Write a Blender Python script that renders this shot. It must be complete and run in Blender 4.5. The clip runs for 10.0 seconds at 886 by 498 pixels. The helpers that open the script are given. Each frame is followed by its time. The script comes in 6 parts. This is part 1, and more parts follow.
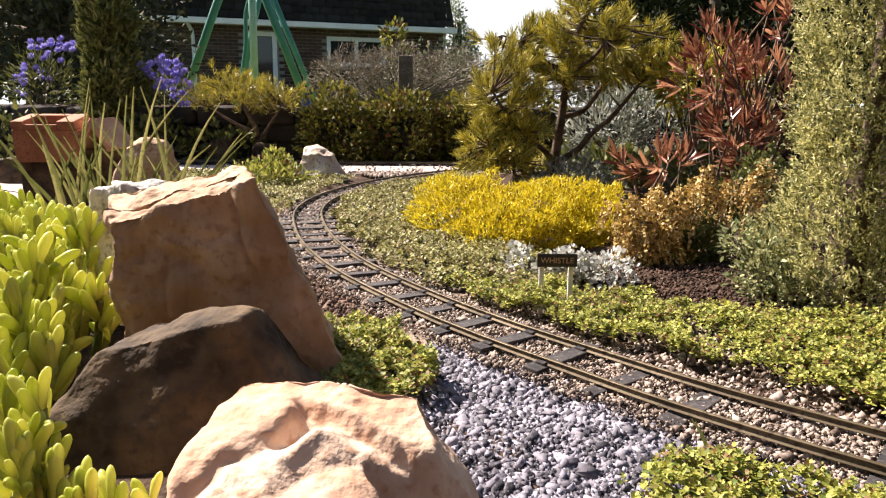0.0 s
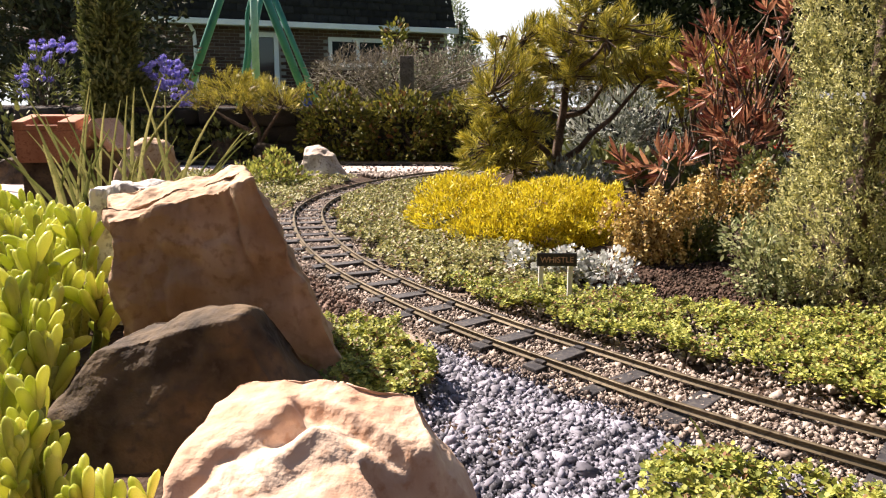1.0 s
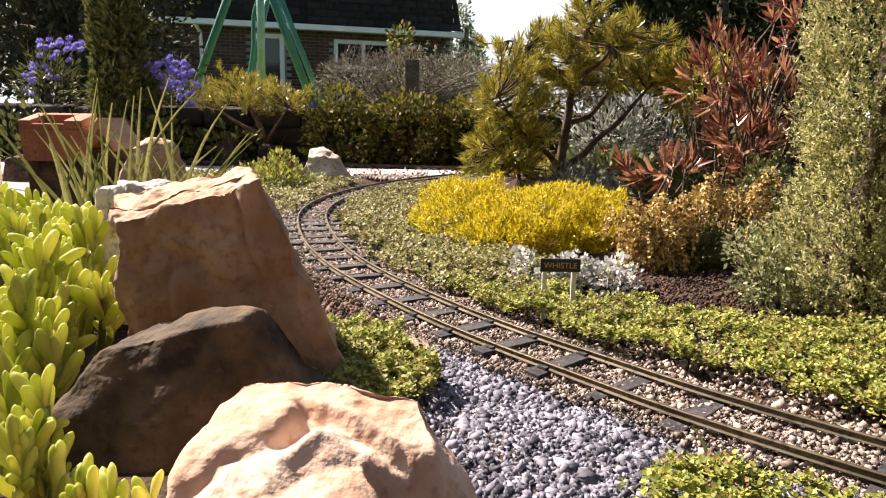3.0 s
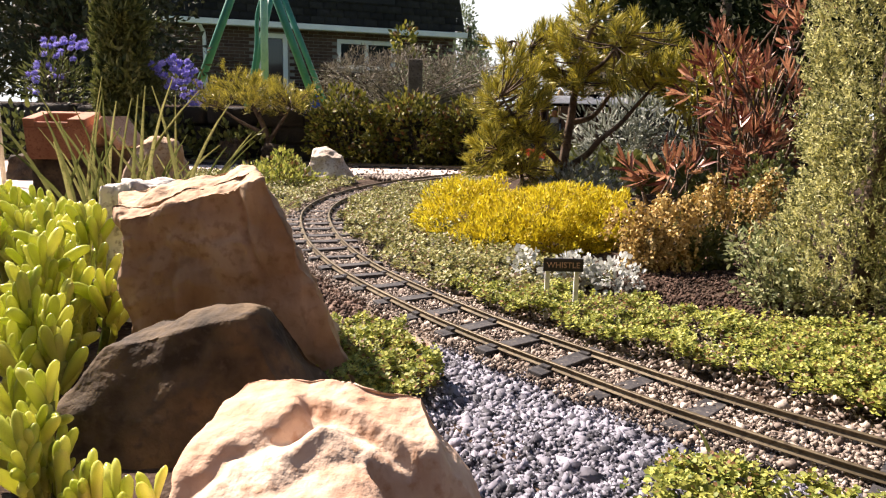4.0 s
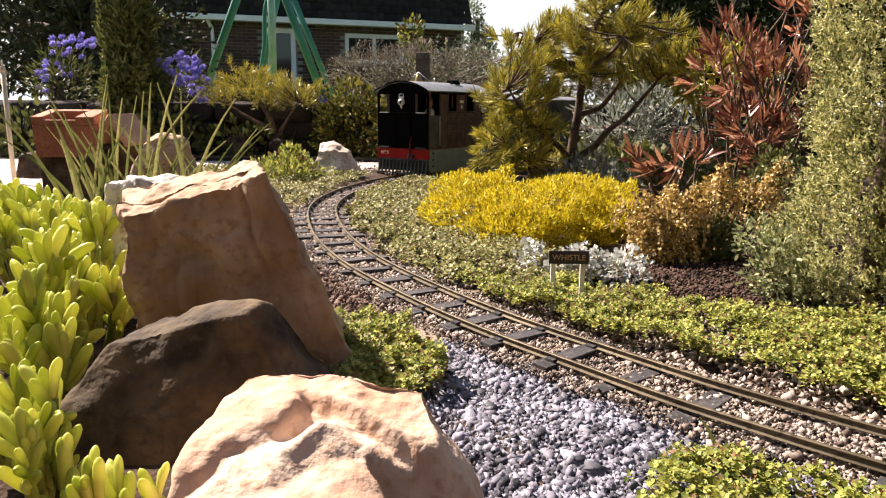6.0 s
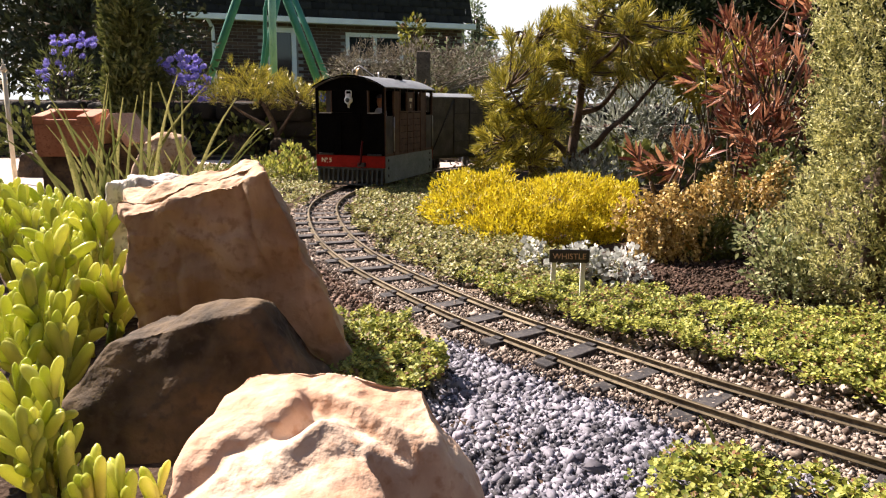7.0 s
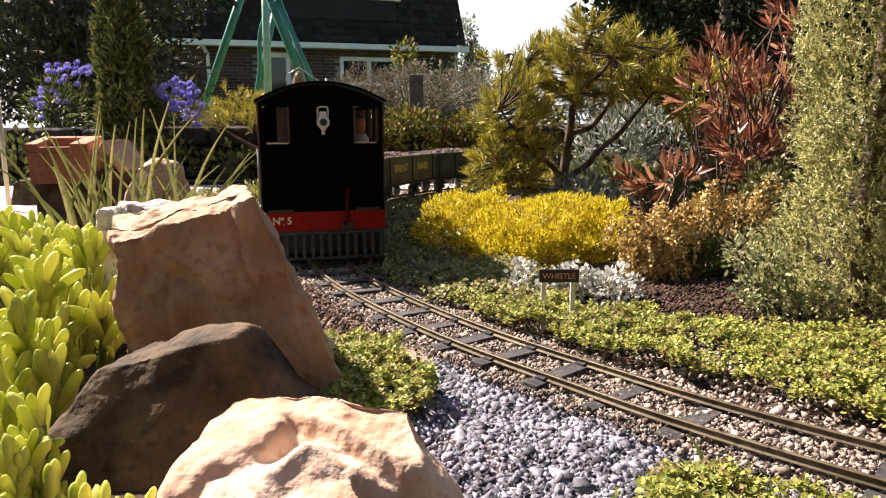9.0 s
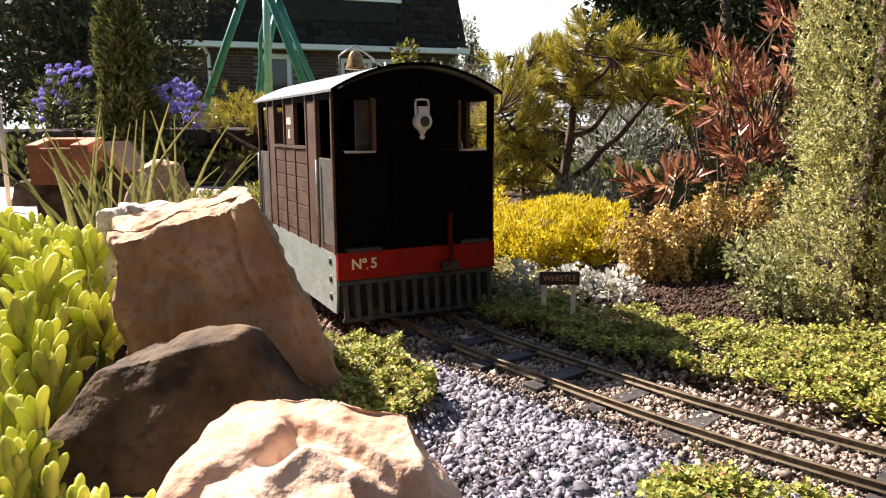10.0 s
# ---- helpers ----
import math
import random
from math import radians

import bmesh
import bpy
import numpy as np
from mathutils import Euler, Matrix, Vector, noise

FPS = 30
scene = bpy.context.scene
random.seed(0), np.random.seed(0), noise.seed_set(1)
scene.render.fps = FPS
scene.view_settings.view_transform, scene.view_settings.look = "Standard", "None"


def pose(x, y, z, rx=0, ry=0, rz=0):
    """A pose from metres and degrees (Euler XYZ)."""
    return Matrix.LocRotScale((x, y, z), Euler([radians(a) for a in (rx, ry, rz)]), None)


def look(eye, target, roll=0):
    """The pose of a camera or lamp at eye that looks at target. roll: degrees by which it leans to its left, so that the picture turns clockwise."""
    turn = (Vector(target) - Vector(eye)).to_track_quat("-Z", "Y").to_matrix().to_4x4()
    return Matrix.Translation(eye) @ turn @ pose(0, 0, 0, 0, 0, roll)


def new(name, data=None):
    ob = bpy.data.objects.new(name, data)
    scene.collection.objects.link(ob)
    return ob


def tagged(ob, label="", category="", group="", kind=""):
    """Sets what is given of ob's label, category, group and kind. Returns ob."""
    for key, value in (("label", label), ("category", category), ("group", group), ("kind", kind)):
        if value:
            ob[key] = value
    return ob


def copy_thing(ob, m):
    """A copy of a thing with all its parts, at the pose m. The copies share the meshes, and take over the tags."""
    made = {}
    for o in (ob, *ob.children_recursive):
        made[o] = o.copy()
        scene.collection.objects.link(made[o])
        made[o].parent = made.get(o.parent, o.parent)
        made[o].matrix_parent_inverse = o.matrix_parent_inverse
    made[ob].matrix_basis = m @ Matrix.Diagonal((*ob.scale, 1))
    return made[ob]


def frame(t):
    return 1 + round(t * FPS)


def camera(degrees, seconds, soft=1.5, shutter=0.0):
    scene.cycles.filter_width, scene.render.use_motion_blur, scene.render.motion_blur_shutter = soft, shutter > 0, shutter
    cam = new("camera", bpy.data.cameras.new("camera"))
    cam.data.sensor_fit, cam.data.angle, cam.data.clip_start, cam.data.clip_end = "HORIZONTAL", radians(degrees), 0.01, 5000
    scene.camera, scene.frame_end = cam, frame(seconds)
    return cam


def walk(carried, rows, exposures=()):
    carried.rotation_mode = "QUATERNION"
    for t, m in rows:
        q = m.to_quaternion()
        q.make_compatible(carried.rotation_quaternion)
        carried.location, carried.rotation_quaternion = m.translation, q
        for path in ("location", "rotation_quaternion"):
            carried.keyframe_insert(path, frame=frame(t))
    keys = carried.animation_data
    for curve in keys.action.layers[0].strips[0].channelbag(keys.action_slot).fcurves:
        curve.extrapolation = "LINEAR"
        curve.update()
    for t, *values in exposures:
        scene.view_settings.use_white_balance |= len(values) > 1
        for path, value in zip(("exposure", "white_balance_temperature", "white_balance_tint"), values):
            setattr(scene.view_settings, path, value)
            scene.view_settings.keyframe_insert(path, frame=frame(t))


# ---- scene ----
cam = camera(62.7, 10.0, soft=1.2)
PATH = [
    (0, (-0.001, -0.002, 0.174), (0.005, 1.961, -0.207), 0.3),
    (0.5, (0.001, -0.002, 0.173), (0.0, 1.962, -0.205), 0.0),
    (1, (0.001, -0.002, 0.173), (0.002, 1.962, -0.207), 0.2),
    (1.5, (0.001, -0.002, 0.173), (0.006, 1.96, -0.212), 0.2),
    (2, (0.0, -0.003, 0.174), (0.007, 1.961, -0.204), 0.6),
    (2.5, (0.0, -0.003, 0.174), (0.0, 1.962, -0.199), 0.8),
    (4, (-0.001, -0.004, 0.173), (-0.013, 1.961, -0.197), 1.2),
    (4.5, (-0.001, -0.003, 0.172), (-0.019, 1.961, -0.203), 1.0),
    (5, (0.001, -0.002, 0.173), (-0.025, 1.962, -0.202), 1.0),
    (5.5, (0.003, -0.002, 0.173), (-0.032, 1.961, -0.21), 0.6),
    (7, (0.004, -0.003, 0.173), (-0.038, 1.958, -0.218), 0.4),
    (7.5, (0.004, -0.003, 0.173), (-0.042, 1.961, -0.204), 0.5),
    (8, (0.006, -0.002, 0.172), (-0.041, 1.964, -0.189), 0.2),
    (8.5, (0.008, -0.004, 0.172), (-0.042, 1.966, -0.167), -0.3),
    (9, (0.01, -0.006, 0.174), (-0.023, 1.966, -0.16), -0.4),
    (9.5, (0.01, -0.006, 0.174), (-0.021, 1.966, -0.158), -0.3),
    (10, (0.01, -0.005, 0.174), (-0.024, 1.967, -0.155), -0.3),
]
cam_rows = [(t, look(eye, target, roll)) for t, eye, target, roll in PATH]
# the exposure opens a little as the dark engine fills the view
EXPOSURE = [(0.0, 1.58), (7.0, 1.58), (8.5, 1.60), (9.0, 1.65), (9.5, 1.71), (10.0, 1.79)]
walk(cam, cam_rows, EXPOSURE)

# ---- light ----
SUN_AZ = math.atan2(-0.80, 0.60)
SUN_EL = radians(45)
world = bpy.data.worlds.new("sky")
scene.world = world
world.use_nodes = True
wn = world.node_tree.nodes
sky = wn.new("ShaderNodeTexSky")
sky.sky_type = "NISHITA"
sky.sun_disc = False
sky.sun_elevation = SUN_EL
sky.sun_rotation = SUN_AZ
sky.dust_density = 1.3
wn["Background"].inputs["Strength"].default_value = 0.05
world.node_tree.links.new(sky.outputs[0], wn["Background"].inputs["Color"])
sun_data = bpy.data.lights.new("sun", "SUN")
sun_data.energy = 5.0
sun_data.angle = radians(0.53)
sun_data.color = (1.0, 0.845, 0.745)
sun_from = Vector((math.sin(SUN_AZ) * math.cos(SUN_EL), math.cos(SUN_AZ) * math.cos(SUN_EL), math.sin(SUN_EL)))
sun = new("sun", sun_data)
sun.matrix_world = look(sun_from * 30, (0, 0, 0))


# ---- materials ----
def material(name, a, b, size=0.05, rough=0.7, bump=0.3, c=None, fine=0.004, metal=0.0, rand="", leaf=0.0, spec=0.4, depth=0.002, third=None):
    """Two-scale procedural surface: colours a and b mixed in blotches of `size` metres, c as small specks, relief at `fine` metres.
    rand: 'object' or 'island' varies each piece. leaf: share of light that shines through."""
    m = bpy.data.materials.new(name)
    m.use_nodes = True
    n, l = m.node_tree.nodes, m.node_tree.links
    out, p = n["Material Output"], n["Principled BSDF"]
    geo = n.new("ShaderNodeTexCoord")
    big = n.new("ShaderNodeTexNoise")
    big.inputs["Scale"].default_value = 1 / size
    big.inputs["Detail"].default_value = 4
    l.new(geo.outputs["Object"], big.inputs["Vector"])
    small = n.new("ShaderNodeTexNoise")
    small.inputs["Scale"].default_value = 1 / fine
    small.inputs["Detail"].default_value = 3
    l.new(geo.outputs["Object"], small.inputs["Vector"])
    ramp = n.new("ShaderNodeValToRGB")
    ramp.color_ramp.elements[0].position, ramp.color_ramp.elements[1].position = 0.36, 0.64
    ramp.color_ramp.elements[0].color, ramp.color_ramp.elements[1].color = (*a, 1), (*b, 1)
    if rand:
        source = n.new("ShaderNodeObjectInfo") if rand == "object" else n.new("ShaderNodeNewGeometry")
        value = source.outputs["Random"] if rand == "object" else source.outputs["Random Per Island"]
        add = n.new("ShaderNodeMath")
        add.operation = "MULTIPLY_ADD"
        l.new(value, add.inputs[0])
        add.inputs[1].default_value = 0.55
        half = n.new("ShaderNodeMath")
        half.operation = "MULTIPLY"
        l.new(big.outputs["Fac"], half.inputs[0])
        half.inputs[1].default_value = 0.5
        l.new(half.outputs[0], add.inputs[2])
        l.new(add.outputs[0], ramp.inputs["Fac"])
        ramp.color_ramp.elements[0].position, ramp.color_ramp.elements[1].position = 0.2, 0.8
    else:
        l.new(big.outputs["Fac"], ramp.inputs["Fac"])
    if third:
        extra = ramp.color_ramp.elements.new(0.36)
        extra.color = ramp.color_ramp.elements[0].color
        ramp.color_ramp.elements[0].position = 0.28
        ramp.color_ramp.elements[0].color = (*third, 1)
    colour = ramp.outputs["Color"]
    speck = n.new("ShaderNodeMix")
    speck.data_type = "RGBA"
    mask = n.new("ShaderNodeMapRange")
    mask.inputs["From Min"].default_value, mask.inputs["From Max"].default_value = 0.52, 0.68
    l.new(small.outputs["Fac"], mask.inputs["Value"])
    l.new(mask.outputs[0], speck.inputs["Factor"])
    l.new(colour, speck.inputs["A"])
    k = c if c else tuple(0.5 * x + 0.5 * y * 0.7 for x, y in zip(a, b))
    speck.inputs["B"].default_value = (*k, 1)
    colour = speck.outputs["Result"]
    l.new(colour, p.inputs["Base Color"])
    p.inputs["Roughness"].default_value = rough
    p.inputs["Metallic"].default_value = metal
    p.inputs["Specular IOR Level"].default_value = spec
    if bump:
        b_node = n.new("ShaderNodeBump")
        b_node.inputs["Strength"].default_value = bump
        b_node.inputs["Distance"].default_value = depth
        l.new(small.outputs["Fac"], b_node.inputs["Height"])
        l.new(b_node.outputs["Normal"], p.inputs["Normal"])
    if leaf:
        tr = n.new("ShaderNodeBsdfTranslucent")
        l.new(colour, tr.inputs["Color"])
        mix = n.new("ShaderNodeMixShader")
        mix.inputs[0].default_value = leaf
        l.new(p.outputs[0], mix.inputs[1])
        l.new(tr.outputs[0], mix.inputs[2])
        l.new(mix.outputs[0], out.inputs["Surface"])
    return m


M = {}
M["soil"] = material("soil", (0.028, 0.018, 0.013), (0.075, 0.05, 0.035), 0.06, 0.95, 0.8, (0.10, 0.075, 0.058), 0.006, depth=0.006, spec=0.1)
M["rock_tan"] = material("rock_tan", (0.42, 0.27, 0.16), (0.60, 0.44, 0.30), 0.05, 0.85, 0.5, (0.30, 0.17, 0.09), 0.005, depth=0.003)
M["rock_dark"] = material("rock_dark", (0.032, 0.024, 0.016), (0.14, 0.097, 0.056), 0.03, 0.85, 0.6, (0.075, 0.055, 0.04), 0.006, depth=0.003, spec=0.25)
M["rock_pale"] = material("rock_pale", (0.50, 0.46, 0.42), (0.75, 0.72, 0.68), 0.03, 0.85, 0.6, (0.3, 0.27, 0.25), 0.006, depth=0.003)
M["rock_beige"] = material("rock_beige", (0.40, 0.32, 0.25), (0.66, 0.58, 0.49), 0.05, 0.85, 0.5, (0.28, 0.21, 0.16), 0.006, depth=0.003)
M["terracotta"] = material("terracotta", (0.34, 0.145, 0.08), (0.46, 0.225, 0.13), 0.05, 0.85, 0.3, (0.28, 0.115, 0.065), 0.004)
M["terracotta_pale"] = material("terracotta_pale", (0.52, 0.30, 0.19), (0.64, 0.42, 0.29), 0.05, 0.85, 0.3, (0.42, 0.22, 0.13), 0.004)
# boards of the added out-of-view screen that blocks sky light
M["fence"] = material("fence", (0.035, 0.026, 0.02), (0.06, 0.045, 0.034), 0.2, 0.9, 0.4, (0.025, 0.02, 0.016), 0.01, rand="object", spec=0.1)
M["gravel"] = material("gravel", (0.034, 0.034, 0.046), (0.37, 0.36, 0.43), 0.02, 0.7, 0, None, 0.002, rand="island", third=(0.014, 0.014, 0.02), spec=0.35)
M["grit"] = material("grit", (0.11, 0.08, 0.065), (0.54, 0.46, 0.39), 0.02, 0.85, 0, None, 0.002, rand="island", third=(0.035, 0.027, 0.023), spec=0.2)
M["mulch"] = material("mulch", (0.05, 0.03, 0.022), (0.27, 0.19, 0.15), 0.02, 0.9, 0.3, None, 0.002, rand="island", depth=0.001, third=(0.025, 0.014, 0.01), spec=0.2)
# Darker copy of the mulch; shade from the shrubs is in its colour.
M["shaded_mulch"] = material("shaded_mulch", (0.03, 0.018, 0.013), (0.14, 0.09, 0.068), 0.02, 0.9, 0.3, None, 0.002, rand="island", depth=0.001, third=(0.015, 0.01, 0.008), spec=0.15)
M["rail"] = material("rail", (0.10, 0.078, 0.046), (0.17, 0.135, 0.085), 0.05, 0.5, 0.15, (0.065, 0.048, 0.032), 0.004, metal=0.35, depth=0.0005, spec=0.3)
M["sleeper"] = material("sleeper", (0.016, 0.015, 0.017), (0.05, 0.046, 0.048), 0.02, 0.75, 0.4, (0.09, 0.08, 0.07), 0.003, depth=0.0006)
M["concrete"] = material("concrete", (0.42, 0.34, 0.30), (0.60, 0.53, 0.49), 0.12, 0.9, 0.3, (0.34, 0.22, 0.18), 0.012)
M["cover"] = material("cover", (0.10, 0.15, 0.025), (0.60, 0.585, 0.14), 0.03, 0.55, 0, None, 0.004, rand="island", leaf=0.30, third=(0.22, 0.11, 0.05), spec=0.25)
M["cover_olive"] = material("cover_olive", (0.11, 0.125, 0.035), (0.47, 0.44, 0.16), 0.03, 0.55, 0, None, 0.004, rand="island", leaf=0.28, third=(0.22, 0.13, 0.07))
M["yellow"] = material("yellow", (0.52, 0.41, 0.014), (0.80, 0.69, 0.045), 0.03, 0.55, 0, (0.42, 0.34, 0.02), 0.004, rand="island", leaf=0.33, third=(0.22, 0.18, 0.012))
M["white_leaf"] = material("white_leaf", (0.50, 0.52, 0.48), (0.76, 0.76, 0.73), 0.02, 0.8, 0, None, 0.003, rand="island", leaf=0.2, third=(0.3, 0.32, 0.27))
M["pine_needle"] = material("pine_needle", (0.020, 0.040, 0.008), (0.74, 0.64, 0.10), 0.05, 0.38, 0, None, 0.005, rand="island", leaf=0.16)
M["bark"] = material("bark", (0.06, 0.04, 0.026), (0.17, 0.12, 0.085), 0.02, 0.9, 0.8, (0.04, 0.028, 0.02), 0.003, depth=0.002)
M["red_leaf"] = material("red_leaf", (0.13, 0.026, 0.018), (0.72, 0.39, 0.22), 0.03, 0.30, 0, (0.17, 0.045, 0.028), 0.006, rand="island", leaf=0.22, spec=0.6, third=(0.025, 0.007, 0.006))
M["red_leaf_piece"] = material("red_leaf_piece", (0.13, 0.026, 0.018), (0.72, 0.39, 0.22), 0.03, 0.30, 0, (0.17, 0.045, 0.028), 0.006, rand="object", leaf=0.22, spec=0.6, third=(0.025, 0.007, 0.006))
M["gold_leaf"] = material("gold_leaf", (0.27, 0.16, 0.03), (0.88, 0.68, 0.28), 0.03, 0.55, 0, None, 0.004, rand="island", leaf=0.22, third=(0.09, 0.055, 0.015))
M["juniper"] = material("juniper", (0.12, 0.14, 0.036), (0.86, 0.81, 0.38), 0.04, 0.5, 0, None, 0.004, rand="island", leaf=0.33, third=(0.04, 0.05, 0.016))
M["sage_leaf"] = material("sage_leaf", (0.13, 0.17, 0.06), (0.56, 0.56, 0.30), 0.03, 0.6, 0, None, 0.004, rand="island", leaf=0.3, third=(0.05, 0.06, 0.02))
M["track_soil"] = material("track_soil", (0.14, 0.105, 0.080), (0.32, 0.255, 0.20), 0.03, 0.95, 0.8, (0.34, 0.28, 0.23), 0.004, depth=0.004, spec=0.1)
M["silver_leaf"] = material("silver_leaf", (0.16, 0.18, 0.13), (0.46, 0.48, 0.42), 0.04, 0.7, 0, None, 0.004, rand="island", leaf=0.2, third=(0.07, 0.08, 0.05))
M["hedge_leaf"] = material("hedge_leaf", (0.034, 0.050, 0.011), (0.30, 0.275, 0.048), 0.06, 0.6, 0, None, 0.006, rand="island", leaf=0.26, third=(0.14, 0.065, 0.026), spec=0.2)
M["twig"] = material("twig", (0.12, 0.095, 0.065), (0.38, 0.335, 0.26), 0.05, 0.8, 0, None, 0.006, rand="island", leaf=0.1, third=(0.05, 0.045, 0.03))
# Darker than real foliage: the backlit trees' shade is put into the colour.
M["shade_dark_leaf"] = material("shade_dark_leaf", (0.008, 0.011, 0.005), (0.028, 0.034, 0.014), 0.3, 0.7, 0, None, 0.03, rand="island", leaf=0.05, spec=0.04)
M["grey_leaf"] = material("grey_leaf", (0.10, 0.13, 0.06), (0.26, 0.30, 0.18), 0.3, 0.6, 0, None, 0.03, rand="island", leaf=0.2)
M["yew"] = material("yew", (0.040, 0.060, 0.016), (0.20, 0.21, 0.055), 0.08, 0.55, 0, None, 0.006, rand="island", leaf=0.2)
# Leaf colour with the left tree's shade already in it.
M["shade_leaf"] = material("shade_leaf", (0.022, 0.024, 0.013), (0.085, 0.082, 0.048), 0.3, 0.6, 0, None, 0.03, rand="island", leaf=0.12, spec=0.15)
M["aster"] = material("aster", (0.20, 0.16, 0.60), (0.44, 0.40, 0.86), 0.03, 0.6, 0, (0.5, 0.46, 0.88), 0.004, rand="object", leaf=0.3)
M["succulent"] = material("succulent", (0.44, 0.51, 0.055), (0.82, 0.81, 0.25), 0.02, 0.28, 0.05, (0.62, 0.66, 0.15), 0.004, rand="object", leaf=0.48, spec=0.5)
M["blade"] = material("blade", (0.07, 0.10, 0.02), (0.40, 0.37, 0.14), 0.03, 0.45, 0, None, 0.004, rand="object", leaf=0.3)
M["grass"] = material("grass", (0.07, 0.11, 0.025), (0.16, 0.20, 0.06), 0.4, 0.85, 0.6, (0.20, 0.20, 0.09), 0.02, depth=0.02)
M["brick"] = material("brick", (0.055, 0.031, 0.024), (0.125, 0.076, 0.057), 0.4, 0.9, 0.4, None, 0.01, rand="object", spec=0.15)
M["brick_rest"] = material("brick_rest", (0.055, 0.031, 0.024), (0.125, 0.076, 0.057), 0.4, 0.9, 0.4, None, 0.01, rand="island", spec=0.15)
M["mortar"] = material("mortar", (0.21, 0.19, 0.17), (0.27, 0.25, 0.22), 0.3, 0.95, 0.3, None, 0.01, spec=0.1)
M["shingle"] = material("shingle", (0.018, 0.017, 0.019), (0.04, 0.038, 0.04), 0.4, 0.9, 0.5, None, 0.02, rand="island", depth=0.004, spec=0.1)
M["white_paint"] = material("white_paint", (0.72, 0.72, 0.70), (0.80, 0.80, 0.78), 0.3, 0.5, 0.05, (0.66, 0.66, 0.64), 0.02)
M["green_metal"] = material("green_metal", (0.035, 0.17, 0.115), (0.06, 0.23, 0.16), 0.3, 0.45, 0.05, (0.08, 0.20, 0.15), 0.02)
M["pale_green"] = material("pale_green", (0.22, 0.38, 0.30), (0.34, 0.48, 0.40), 0.2, 0.45, 0.05, None, 0.02)
M["blue_plastic"] = material("blue_plastic", (0.01, 0.03, 0.30), (0.02, 0.06, 0.40), 0.1, 0.4, 0.0)
M["old_wood"] = material("old_wood", (0.09, 0.07, 0.055), (0.17, 0.14, 0.11), 0.05, 0.9, 0.6, (0.05, 0.04, 0.03), 0.006, depth=0.003)
M["wall_stone"] = material("wall_stone", (0.02, 0.018, 0.016), (0.075, 0.065, 0.055), 0.05, 0.9, 0.7, None, 0.01, rand="object", depth=0.006)
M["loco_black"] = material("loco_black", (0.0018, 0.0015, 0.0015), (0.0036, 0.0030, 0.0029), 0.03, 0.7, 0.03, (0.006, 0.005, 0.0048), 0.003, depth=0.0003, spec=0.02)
M["loco_brown"] = material("loco_brown", (0.065, 0.036, 0.025), (0.115, 0.068, 0.047), 0.02, 0.55, 0.3, (0.05, 0.03, 0.023), 0.003, depth=0.0005, spec=0.25)
M["loco_grey"] = material("loco_grey", (0.19, 0.225, 0.21), (0.255, 0.29, 0.275), 0.03, 0.6, 0.1, (0.16, 0.18, 0.165), 0.004, depth=0.0004, spec=0.2)
M["loco_red"] = material("loco_red", (0.22, 0.008, 0.006), (0.29, 0.012, 0.008), 0.03, 0.5, 0.05, (0.19, 0.010, 0.007), 0.004, depth=0.0003, spec=0.12)
M["pipe_red"] = material("pipe_red", (0.055, 0.005, 0.004), (0.09, 0.008, 0.006), 0.02, 0.55, 0.05, None, 0.003, depth=0.0003, spec=0.1)
M["roof_grey"] = material("roof_grey", (0.16, 0.168, 0.178), (0.24, 0.25, 0.262), 0.03, 0.5, 0.1, (0.13, 0.135, 0.14), 0.004, depth=0.0004, spec=0.3)
M["slat_grey"] = material("slat_grey", (0.035, 0.042, 0.043), (0.075, 0.085, 0.083), 0.02, 0.5, 0.1, (0.03, 0.034, 0.034), 0.003, depth=0.0004, spec=0.2)
M["brass"] = material("brass", (0.36, 0.22, 0.08), (0.46, 0.30, 0.13), 0.02, 0.3, 0.05, (0.20, 0.12, 0.06), 0.003, metal=0.9, depth=0.0003)
M["steel"] = material("steel", (0.40, 0.40, 0.40), (0.60, 0.60, 0.60), 0.01, 0.35, 0.1, (0.25, 0.22, 0.20), 0.003, metal=0.9, depth=0.0003)
M["lamp_white"] = material("lamp_white", (0.66, 0.68, 0.68), (0.78, 0.80, 0.80), 0.01, 0.45, 0.05, (0.6, 0.6, 0.6), 0.003, depth=0.0003)
M["wagon_grey"] = material("wagon_grey", (0.06, 0.057, 0.052), (0.105, 0.098, 0.088), 0.03, 0.65, 0.2, (0.05, 0.047, 0.044), 0.003, depth=0.0005, spec=0.2)
M["wagon_olive"] = material("wagon_olive", (0.11, 0.095, 0.055), (0.165, 0.145, 0.085), 0.03, 0.65, 0.2, (0.08, 0.07, 0.05), 0.003, depth=0.0005, spec=0.2)
M["yellow_paint"] = material("yellow_paint", (0.72, 0.55, 0.12), (0.80, 0.62, 0.18), 0.02, 0.5, 0.0)
M["cream_paint"] = material("cream_paint", (0.74, 0.66, 0.46), (0.80, 0.72, 0.52), 0.02, 0.5, 0.0)
M["sign_black"] = material("sign_black", (0.014, 0.012, 0.012), (0.03, 0.026, 0.026), 0.01, 0.45, 0.05, None, 0.002, depth=0.0002)
M["doll"] = material("doll", (0.26, 0.11, 0.055), (0.36, 0.165, 0.085), 0.02, 0.6, 0.0)
M["doll_white"] = material("doll_white", (0.46, 0.45, 0.44), (0.54, 0.53, 0.52), 0.02, 0.6, 0.0)
M["doll_blue"] = material("doll_blue", (0.05, 0.05, 0.07), (0.08, 0.08, 0.10), 0.02, 0.7, 0.0)


